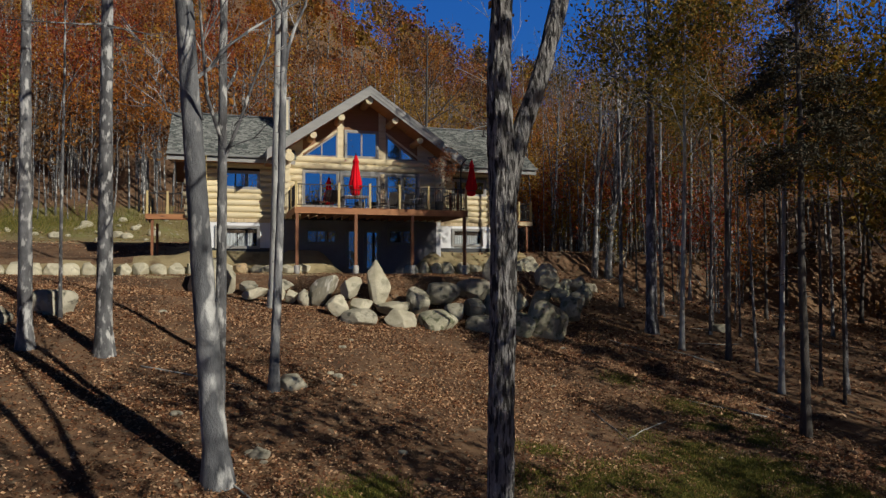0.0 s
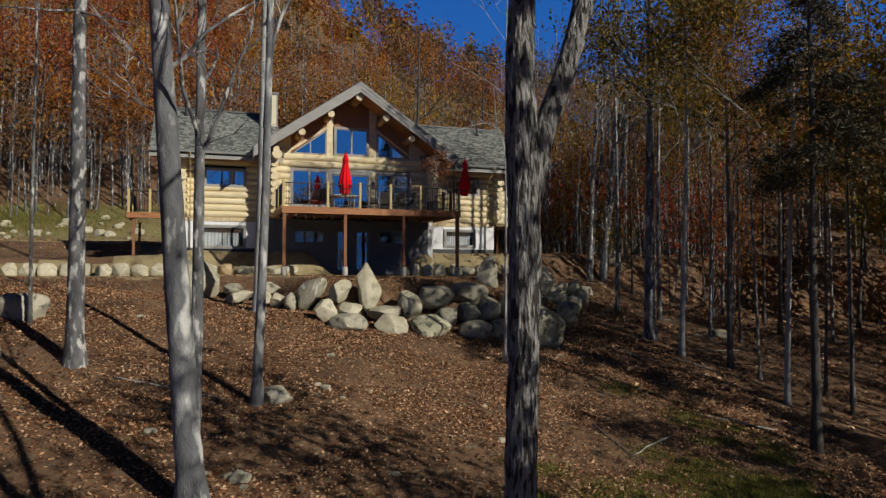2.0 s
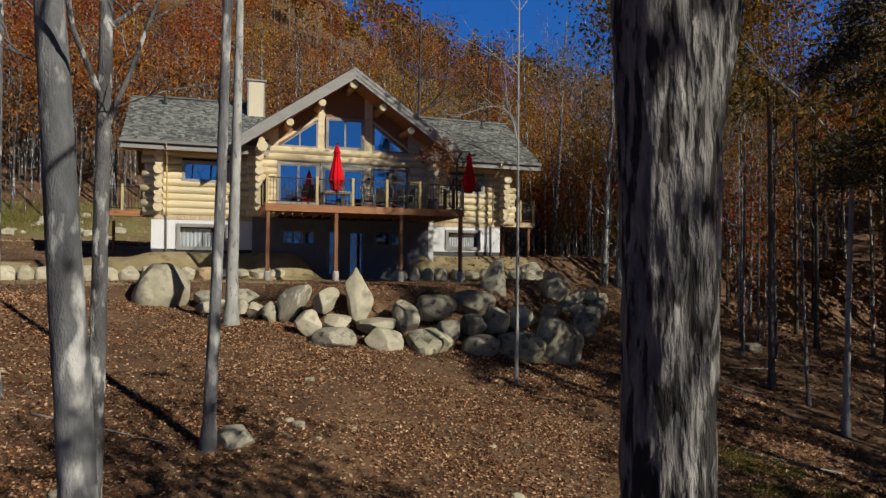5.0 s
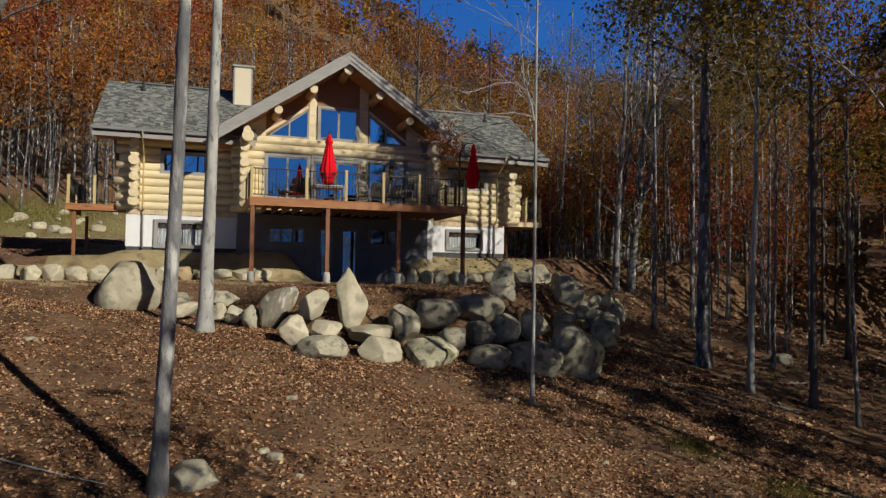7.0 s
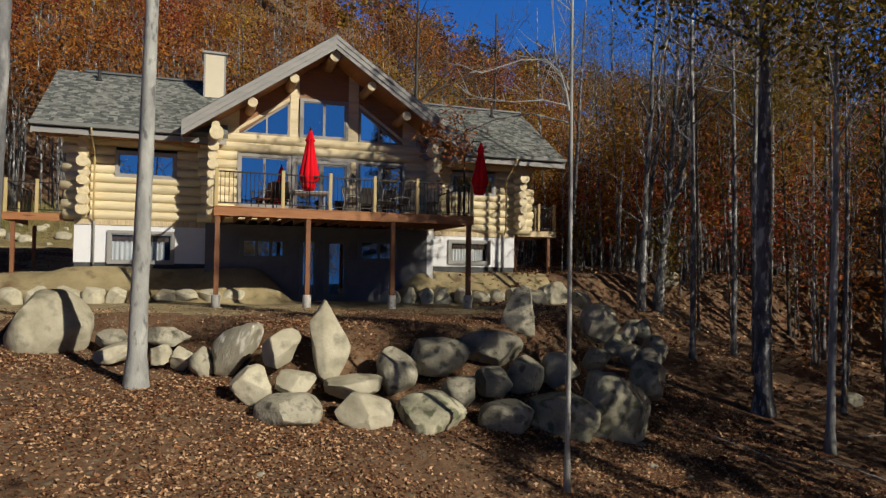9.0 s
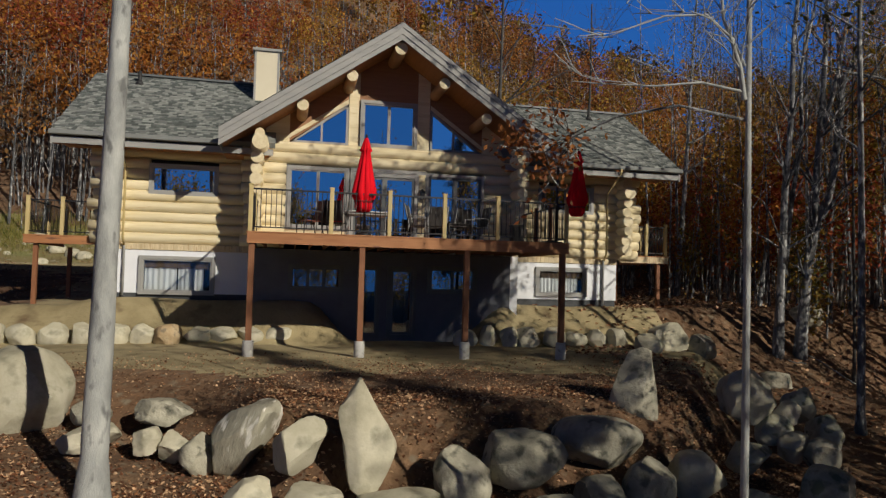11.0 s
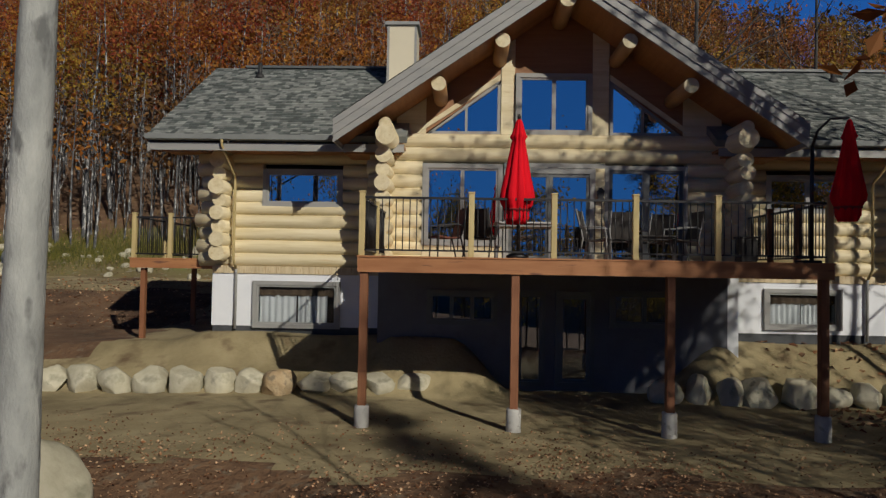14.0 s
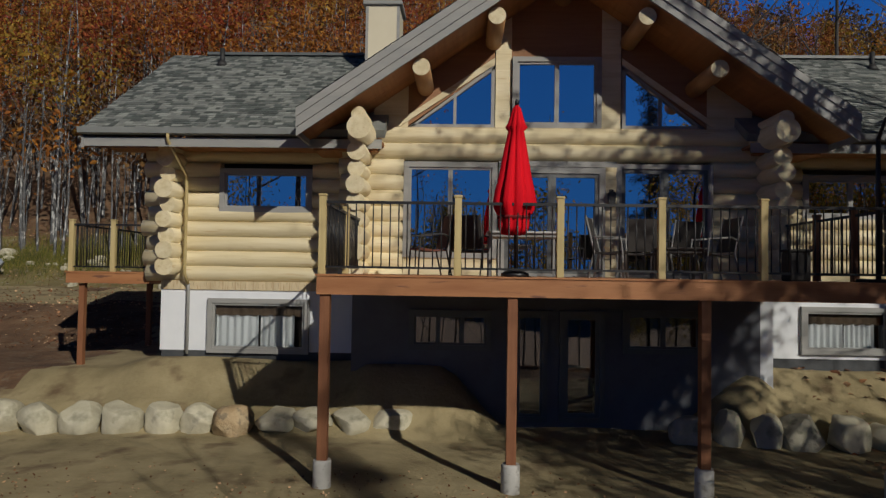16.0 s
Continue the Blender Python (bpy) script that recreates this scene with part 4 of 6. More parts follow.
# ---- boulders ----
def boulder(name, x, y, z, rx, ry, rz, seed, label, group, mat=None, spin=None, lean=0.0, cuts=10, flat=(0.68, 0.95), faces=(), full=2.7):
    """A weathered stone: a full rounded block, dressed by a few flat planes, with worn edges and dents, of the half sizes rx, ry, rz."""
    r = random.Random(seed)
    bm = bmesh.new()
    bmesh.ops.create_icosphere(bm, subdivisions=4 if rx > 0.25 else 3, radius=1.0)
    off = Vector((r.uniform(-50, 50), r.uniform(-50, 50), r.uniform(-50, 50)))
    planes = [(Vector(n).normalized(), d) for n, d in faces]
    for _ in range(cuts):
        n = Vector((r.gauss(0, 1), r.gauss(0, 1), r.gauss(0, 0.8))).normalized()
        planes.append((n, r.uniform(*flat)))
    for v in bm.verts:
        p = v.co / (abs(v.co.x) ** full + abs(v.co.y) ** full + abs(v.co.z) ** full) ** (1 / full)
        for n, d in planes:
            e = p.dot(n) - d
            if e > 0:
                p -= n * e * 0.97
        p *= 1 + 0.09 * noise.noise(p * 1.2 + off) + 0.035 * noise.noise(p * 3.2 + off) + 0.016 * noise.noise(p * 8 + off) + 0.006 * noise.noise(p * 19 + off)
        v.co = p
    size = [max(abs(v.co[i]) for v in bm.verts) for i in range(3)]
    for v in bm.verts:
        v.co = Vector((v.co.x * rx / size[0], v.co.y * ry / size[1], v.co.z * rz / size[2]))
    me = bpy.data.meshes.new(name)
    bm.to_mesh(me)
    bm.free()
    me.polygons.foreach_set("use_smooth", [True] * len(me.polygons))
    me.set_sharp_from_angle(angle=0.55)
    me.materials.append(mat or ROCK)
    ob = new(name, me)
    ob.matrix_basis = Matrix.Translation((x, y, z)) @ Euler((r.uniform(-0.1, 0.1), lean, r.uniform(-0.5, 0.5) if spin is None else spin)).to_matrix().to_4x4()
    return tagged(ob, label, "boulder", group)


# label, place, half width and half height, lean, surface (1: darker colour, mostly for shaded stones)
WALL = [
    ("flat pale slab of fieldstone lying in leaves", 2.12, 26.45, -0.66, 0.52, 0.22, 0.0, 0), ("pale stone half hidden by a trunk", 2.99, 26.41, -0.70, 0.29, 0.24, 0.0, 0),
    ("squarish pale block of stone", 3.44, 26.31, -0.79, 0.27, 0.27, 0.15, 0), ("long low stone half sunk in the bank", 3.16, 27.14, -0.38, 0.49, 0.24, 0.1, 1),
    ("long low stone half sunk in the bank", 1.98, 27.20, -0.41, 0.33, 0.20, 0.0, 1), ("dark stone wedged in the bank", 3.85, 25.9, -0.85, 0.26, 0.36, 0.0, 1),
    ("leaning slab with white veins", 4.53, 25.85, -0.53, 0.46, 0.68, 0.30, 3), ("angular pale boulder among leaves", 4.74, 23.95, -0.98, 0.40, 0.42, -0.35, 0),
    ("dark-faced boulder in shade", 5.37, 24.80, -0.43, 0.38, 0.42, 0.2, 0), ("rounded boulder resting on the lower row", 5.50, 24.00, -1.01, 0.44, 0.29, 0.0, 0),
    ("broad grey boulder of the lower row", 5.35, 23.27, -1.45, 0.63, 0.35, -0.05, 1), ("pale round boulder of the lower row", 6.77, 23.23, -1.62, 0.54, 0.45, 0.25, 0),
    ("flat pale stone between boulders", 6.74, 24.02, -1.11, 0.62, 0.26, -0.12, 0), ("upright boulder split by shadow", 7.72, 24.38, -0.92, 0.45, 0.53, 0.1, 1),
    ("large dark boulder of the upper row", 8.73, 24.70, -0.72, 0.66, 0.44, 0.05, 1), ("mossy round boulder of the lower row", 8.08, 23.26, -1.68, 0.67, 0.48, 0.0, 2),
    ("small round boulder in shade", 8.93, 23.86, -1.31, 0.39, 0.35, 0.0, 1), ("broad shaded boulder of the upper row", 10.16, 25.18, -0.62, 0.71, 0.44, 0.08, 1),
    ("shaded round boulder in the wall", 9.80, 24.14, -1.21, 0.42, 0.36, 0.0, 1), ("shaded round boulder in the wall", 10.60, 24.36, -1.10, 0.46, 0.43, 0.0, 1),
    ("pale sunlit boulder in the wall", 11.62, 24.64, -1.07, 0.52, 0.42, 0.0, 0), ("dark boulder of the lower row", 9.66, 23.13, -1.82, 0.58, 0.40, 0.0, 1),
    ("large mossy boulder with dappled light", 10.95, 23.24, -1.88, 0.74, 0.60, 0.12, 2), ("huge mossy boulder at the wall corner", 12.16, 23.15, -1.67, 0.87, 0.80, 0.2, 2),
    ("small boulder on the wall return", 12.99, 25.20, -0.92, 0.38, 0.33, 0.0, 2), ("tall pale boulder on the wall return", 13.73, 26.50, -0.10, 0.47, 0.55, 0.2, 0),
    ("small boulder on the wall return", 14.20, 26.40, -0.23, 0.20, 0.28, 0.0, 2), ("small boulder on the wall return", 14.22, 26.20, -0.70, 0.36, 0.30, 0.0, 2),
    ("small boulder on the wall return", 15.90, 27.60, -0.51, 0.36, 0.41, 0.1, 2), ("small boulder on the wall return", 14.40, 25.80, -0.94, 0.31, 0.30, 0.0, 0),
    ("boulder on the wall return", 15.55, 26.41, -0.91, 0.35, 0.46, 0.15, 2), ("small boulder on the wall return", 14.67, 26.40, -0.48, 0.29, 0.28, 0.0, 0),
    ("small boulder on the wall return", 14.70, 25.50, -1.03, 0.34, 0.32, 0.0, 1), ("boulder at the foot of the wall return", 13.82, 24.29, -1.41, 0.48, 0.53, 0.2, 2),
]
for i, (label, x, y, z, rx, rz, lean, skin) in enumerate(WALL):
    boulder("boulder", x, y + 0.1, z, rx, max(rx, rz) * 0.92, rz, 20 + i, label, "boulders of the retaining wall", (ROCK, ROCK_DARK, ROCK_MOSS, ROCK_VEINED)[skin], lean=lean, cuts=16 if skin in (0, 3) else 10, flat=(0.60, 0.92) if skin in (0, 3) else (0.68, 0.95))
boulder("standing_stone", 6.35, 24.75, -0.36, 0.43, 0.38, 0.91, 5, "tall pointed pale standing stone on the wall", "boulders of the retaining wall", spin=0.0, lean=-0.04, cuts=2, flat=(0.9, 0.98), full=3.0,
        faces=(((0.67, 0, 0.74), 0.58), ((0.63, 0, -0.77), 0.72), ((-0.54, 0, 0.84), 0.94), ((-0.96, 0, -0.28), 0.82), ((-0.48, 0, -0.88), 0.92), ((0.15, -1, 0.12), 0.66), ((-0.5, -0.85, 0.1), 0.8)))
boulder("boulder", 11.36, 26.25, 0.05, 0.47, 0.45, 0.80, 71, "tall dark boulder standing on the terrace", "boulders of the retaining wall", ROCK_DARK, lean=0.06)
boulder("boulder", 0.72, 27.75, -0.22, 0.88, 0.82, 0.86, 97, "huge pale round boulder crossed by a trunk's shadow", "boulders of the retaining wall", spin=0.0, cuts=5, flat=(0.86, 0.97), faces=(((0.75, -0.2, 0.62), 0.86), ((-0.8, -0.1, 0.6), 0.88), ((0.1, -1, 0.25), 0.84)))

# stones along the foot of the berm
rr = random.Random(9)
x = -10.5
i = 0
while x < 5.4:
    wdt = rr.uniform(0.33, 0.42)
    yy = 34.95 + max(0, x) * 0.11 - (0.22 if x > 1.6 else 0.0) + rr.uniform(-0.08, 0.08)
    boulder("border_stone", x, yy, at(x, yy - 0.4) + 0.20, wdt, 0.36, rr.uniform(0.33, 0.41) if x < 2.4 else rr.uniform(0.24, 0.29), 200 + i, "rounded pale stone of the terrace border", "border stones of the terrace", ROCK_WARM if 1.6 < x < 2.7 else ROCK, cuts=8, full=2.8)
    x += wdt * 1.93
    i += 1
x = 10.4
while x < 15.4:
    wdt = rr.uniform(0.28, 0.46)
    yy = 35.15 - 0.10 * (x - 10.4) + rr.uniform(-0.1, 0.1)
    boulder("border_stone", x, yy, at(x, yy - 0.4) + 0.2, wdt, 0.38, rr.uniform(0.26, 0.42), 300 + i, "stone at the foot of the sandy bank", "border stones of the terrace", rr.choice([ROCK, ROCK_DARK]), cuts=8)
    x += wdt * 1.9
    i += 1


# ---- trees ----
def branch(s, tips, p, d, length, r, depth, rg, bend=0.25, kids=(2, 3)):
    """A limb that bends, thins out and forks."""
    k = max(3, int(length / 0.7))
    pts, rad = [p.copy()], [r]
    for j in range(k):
        d = (d + Vector((rg.gauss(0, bend), rg.gauss(0, bend), rg.gauss(0.06, bend * 0.6))) * 0.5).normalized()
        p = p + d * (length / k)
        pts.append(p.copy())
        rad.append(r * (1 - 0.55 * (j + 1) / k))
    s.tube(pts, rad, 6 if r > 0.03 else 4, caps=False)
    if depth == 0:
        tips.append(p)
        return
    for c in range(rg.randint(*kids)):
        t = rg.randint(max(1, k // 2), k)
        dd = (d + Vector((rg.gauss(0, 0.6), rg.gauss(0, 0.6), rg.gauss(0.15, 0.35)))).normalized()
        branch(s, tips, pts[t], dd, length * rg.uniform(0.5, 0.75), max(0.008, rad[t] * 0.65), depth - 1, rg, bend, kids)
    tips.append(p)


def tree(x, y, tall, r, seed, bark, label, leaves=None, first=0.45, limbs=6, lean=(0.0, 0.0), wob=0.05, leaf=0.12, per_tip=14, spread=0.7, depth=2, fork=None, group="", z=None, sides=12, reach=0.26, sweep=0.0, boughs=()):
    """One tree: tapered wandering trunk with root flare, limbs, twigs and a crown of leaves."""
    rg = random.Random(seed)
    z0 = at(x, y) if z is None else z
    tr = thing("tree", (x, y, z0), label, "tree", group)
    s, tips, lb = Shape(), [], Shape()
    k = max(8, int(tall / 0.8))
    pts, rad = [], []
    ph = rg.uniform(0, 6)
    for j in range(k + 1):
        t = j / k
        h = t * tall
        ox = lean[0] * h + wob * math.sin(ph + 2.1 * t * 3) * tall * 0.1 * t + sweep * t * t
        oy = lean[1] * h + wob * math.cos(ph * 1.7 + 1.7 * t * 3) * tall * 0.1 * t
        pts.append((x + ox, y + oy, z0 - 0.25 + h))
        flare = 1 + 0.55 * math.exp(-h / 0.35) if j else 1.7
        rad.append(max(0.012, r * flare * (1 - 0.72 * t ** 1.1)))
    if sides >= 14:
        s.bark(pts, rad, 28, 0.09, 0.006, 14, 2.2, seed, 0.07)
    else:
        s.tube(pts, rad, sides, wob=0.085, rng=rg)
    P = [Vector(p) for p in pts]
    for i in range(limbs):
        t = first + (0.97 - first) * (i + rg.random()) / limbs
        j = min(k - 1, int(t * k))
        a = rg.uniform(0, 6.28)
        d = Vector((math.cos(a), math.sin(a), rg.uniform(0.35, 1.1))).normalized()
        branch(lb, tips, P[j], d, tall * reach * (1.25 - t) * rg.uniform(0.7, 1.3), rad[j] * 0.5, depth, rg)
    if fork:
        for fz, fd, fl, fr in fork:
            j = int(fz / tall * k)
            branch(lb, tips, P[j], Vector(fd).normalized(), fl, fr, 2, rg, 0.10)
    for r0, line in boughs:
        m = len(line)
        lb.tube(line, [r0 * (1 - 0.8 * i / m) for i in range(m)], 7, caps=False)
        for i in range(1, m):
            q, d = Vector(line[i]), (Vector(line[i]) - Vector(line[i - 1])).normalized()
            for _ in range(2):
                dd = (d + Vector((rg.gauss(0, 0.6), rg.gauss(0, 0.6), rg.gauss(0.2, 0.4)))).normalized()
                branch(lb, [], q, dd, rg.uniform(0.35, 0.8), r0 * 0.35 * (1 - 0.6 * i / m), 1, rg)
    part("trunk", s, bark, tr)
    part("branchwork", lb, bark, tr, kind="stuff")
    if leaves:
        nr = np.random.RandomState(seed)
        c = np.array([tuple(p) for p in tips for _ in range(per_tip)]) + nr.normal(size=(len(tips) * per_tip, 3)) * spread * np.array([1, 1, 0.7])
        v, f = leaf_cloud(c, leaf, nr)
        ob = new("crown", big_mesh("crown", v, f, leaves))
        ob.parent = tr
        ob.matrix_parent_inverse = tr.matrix_basis.inverted()
    return tr


# trees the camera passes
def oak():
    """The old forked oak by which the camera passes."""
    z = at(2.96, 5.51)
    tr = thing("tree", (2.96, 5.51, z), "old oak with deeply furrowed bark and a forked trunk", "tree")
    rg, s, tips = random.Random(11), Shape(), []
    main = [(2.93, 5.51, z - 0.3), (2.93, 5.51, z + 0.15), (2.93, 5.51, z + 1.0), (2.94, 5.51, -2.4), (2.96, 5.51, -1.0), (2.985, 5.51, 0.0), (2.99, 5.51, 0.6), (2.98, 5.53, 1.1), (2.98, 5.56, 1.7), (3.03, 5.6, 2.4), (3.07, 5.66, 3.2), (3.02, 5.8, 4.6), (3.2, 5.9, 6.5), (3.1, 6.2, 9.5)]
    s.bark(main, [0.185, 0.142, 0.117, 0.105, 0.099, 0.098, 0.101, 0.105, 0.089, 0.080, 0.077, 0.071, 0.057, 0.021], 64, 0.035, 0.014, 26, 3.0, 4)
    limb = [(3.01, 5.51, 0.45), (3.06, 5.51, 0.85), (3.14, 5.52, 1.2), (3.30, 5.54, 1.62), (3.45, 5.57, 2.05), (3.58, 5.6, 2.5), (3.8, 5.7, 3.4), (3.95, 5.9, 5.0), (4.4, 6.0, 8.0)]
    s.bark(limb, [0.048, 0.068, 0.072, 0.070, 0.070, 0.072, 0.064, 0.056, 0.020], 44, 0.035, 0.011, 26, 3.0, 9)
    for p, d, ln, r in (((3.02, 5.8, 4.6), (-0.8, 0.3, 0.6), 3, 0.04), ((3.95, 5.9, 5.0), (0.6, 0.5, 0.7), 3, 0.04), ((3.2, 5.9, 6.5), (0.3, -0.7, 0.7), 3, 0.04), ((3.02, 5.7, 3.3), (-0.5, 0.6, -0.15), 0.8, 0.012), ((3.05, 5.7, 3.0), (0.2, 0.9, -0.25), 0.7, 0.010)):
        branch(s, tips, Vector(p), Vector(d).normalized(), ln, r, 2 if ln > 1 else 1, rg)
    part("trunk", s, BARK_OAK, tr)
    nr = np.random.RandomState(3)
    c = np.array([tuple(p) for p in tips for _ in range(5)]) + nr.normal(size=(len(tips) * 5, 3)) * 0.16
    v, f = leaf_cloud(c, 0.09, nr)
    ob = new("crown", big_mesh("crown", v, f, LEAF_BROWN))
    ob.parent = tr
    ob.matrix_parent_inverse = tr.matrix_basis.inverted()


oak()
tree(0.86, 12.43, 18, 0.20, 12, BARK_BEECH, "smooth grey beech trunk", LEAF_ORANGE, 0.5, 6, (-0.072, 0.0), 0.03, 0.11, 8, 0.5, sides=20,
     boughs=((0.035, [(0.44, 12.43, 3.29), (0.66, 12.43, 3.48), (0.93, 12.40, 3.86), (1.29, 12.43, 4.18), (1.9, 12.5, 4.64), (2.13, 12.5, 4.81)]),
             (0.018, [(0.30, 12.43, 2.62), (0.14, 12.40, 2.67), (0.02, 12.38, 2.72), (-0.03, 12.36, 2.93), (-0.09, 12.34, 3.02)]),
             (0.015, [(0.36, 12.43, 3.05), (0.22, 12.40, 3.18), (-0.04, 12.36, 3.44), (-0.29, 12.3, 3.69)])))
tree(0.84, 12.50, 15, 0.095, 13, BARK, "slender grey maple beside a beech", LEAF_ORANGE, 0.38, 7, (0.01, 0.01), 0.04, 0.10, 6, 0.5, sides=14,
     boughs=((0.035, [(0.92, 12.52, 2.0), (0.98, 12.5, 2.19), (1.16, 12.48, 2.65), (1.31, 12.46, 3.14), (1.46, 12.44, 3.54), (1.57, 12.4, 3.8), (1.66, 12.4, 4.3)]),))
tree(2.05, 16.6, 16, 0.105, 14, BARK_BEECH, "slender pale maple leaning a little", LEAF_ORANGE, 0.5, 6, (0.028, 0.0), 0.05, 0.10, 6, 0.5, sides=16,
     boughs=((0.06, [(2.18, 16.6, 3.3), (2.23, 16.58, 4.3), (2.33, 16.56, 5.2), (2.5, 16.5, 5.75), (2.74, 16.5, 6.3), (2.85, 16.5, 7.4)]),))
tree(2.68, 24.72, 16, 0.17, 15, BARK_PALE, "straight pale-barked tree by the terrace", LEAF_YELLOW, 0.62, 6, (0.012, 0.0), 0.02, 0.10, 8, 0.5, sides=20)
tree(-1.72, 18.7, 17, 0.19, 16, BARK, "grey maple with mottled bark", LEAF_ORANGE, 0.55, 6, (0.0, 0.0), 0.02, 0.11, 8, 0.5, sides=18,
     boughs=((0.026, [(-1.75, 18.65, 6.1), (-2.2, 18.4, 5.95), (-2.94, 18.2, 5.86), (-3.85, 18.1, 5.8)]), (0.026, [(-1.72, 18.6, 6.05), (-1.29, 18.4, 5.92), (-0.95, 18.3, 5.86), (-0.57, 18.2, 5.74)])))
tree(-3.44, 19.0, 16, 0.16, 17, BARK, "grey maple with mottled bark", LEAF_ORANGE, 0.5, 6, (-0.01, 0.0), 0.03, 0.11, 8, 0.5, sides=16)
tree(9.62, 20.72, 12.5, 0.046, 18, BARK_PALE, "thin pale sapling with sparse side twigs", LEAF_BROWN, 0.62, 6, (0.006, 0.0), 0.02, 0.08, 2, 0.3, 1, sides=10,
     boughs=((0.03, [(9.60, 20.72, 3.9), (9.54, 20.7, 4.2), (9.45, 20.7, 4.45), (9.34, 20.7, 4.7), (9.28, 20.7, 5.4)]), (0.016, [(9.60, 20.72, 3.98), (9.1, 20.7, 4.03), (8.59, 20.7, 3.95), (8.08, 20.7, 3.93)]), (0.018, [(9.60, 20.72, 4.25), (9.45, 20.7, 4.5), (9.15, 20.7, 4.72), (8.7, 20.7, 4.66), (8.2, 20.7, 4.45)])))
tree(17.75, 24.9, 18, 0.22, 19, BARK, "tall grey maple at the forest edge", LEAF_OLIVE, 0.52, 12, (0.004, 0.0), 0.02, 0.11, 95, 0.75, sides=16)
tree(17.45, 22.6, 14, 0.10, 20, BARK_PALE, "slim white-barked tree at the forest edge", LEAF_OLIVE, 0.55, 7, (0.035, 0.0), 0.04, 0.10, 75, 0.7, sides=12)
def spruce(x, y, tall, r, low, wide, seed, label):
    """A dark conifer: straight trunk with whorls of drooping needled boughs, bare twigs below."""
    z = at(x, y)
    tr = thing("conifer", (x, y, z), label, "conifer")
    rg, nr, s, cl = random.Random(seed), np.random.RandomState(seed), Shape(), []
    s.tube([(x + 0.03 * math.sin(h), y, z - 0.2 + h) for h in np.linspace(0, tall, 14)], [r * 1.5, *[r * (1 - 0.93 * k / 13) for k in range(1, 14)]], 12, wob=0.05, rng=rg)
    h = low * 0.55
    while h < tall - 0.3:
        a = rg.uniform(0, 6.28)
        full = h > low
        ln = wide * (1 - (h - low) / (tall - low)) * rg.uniform(0.35, 1.15) + 0.15 if full else wide * rg.uniform(0.3, 0.55)
        d = Vector((math.cos(a), math.sin(a), 0))
        pts = [Vector((x, y, z + h)) + d * ln * t + Vector((0, 0, (0.25 * t - 0.45 * t * t) * ln)) for t in (0, 0.33, 0.66, 1.0)]
        s.tube(pts, [0.022, 0.016, 0.01, 0.005], 4, caps=False)
        if full:
            for t in np.linspace(0.25, 1, int(10 + ln * 22)):
                p = Vector((x, y, z + h)) + d * ln * t + Vector((0, 0, (0.25 * t - 0.45 * t * t) * ln))
                cl.append(np.array(p) + nr.normal(size=(13, 3)) * np.array([0.20, 0.20, 0.12]))
        h += rg.uniform(0.10, 0.24) if full else rg.uniform(0.12, 0.3)
    part("trunk", s, BARK_DARK, tr)
    v, f = leaf_cloud(np.concatenate(cl), 0.045, nr, 0.2, 2.6)
    ob = new("crown", big_mesh("crown", v, f, NEEDLE))
    ob.parent = tr
    ob.matrix_parent_inverse = tr.matrix_basis.inverted()


spruce(15.4, 14.8, 17.5, 0.12, 6.5, 2.3, 21, "dark spruce with bare lower twigs and drooping boughs")
# unseen second spruce beside the view, there only to cast shade
spruce(21.5, 8.5, 16, 0.15, 3.5, 2.8, 26, "dark spruce with bare lower twigs and drooping boughs")
tree(18.75, 21.6, 15, 0.10, 22, BARK_DARK, "slim dark tree at the forest edge", LEAF_OLIVE, 0.5, 8, (0.0, 0.0), 0.04, 0.10, 75, 0.7, sides=10)


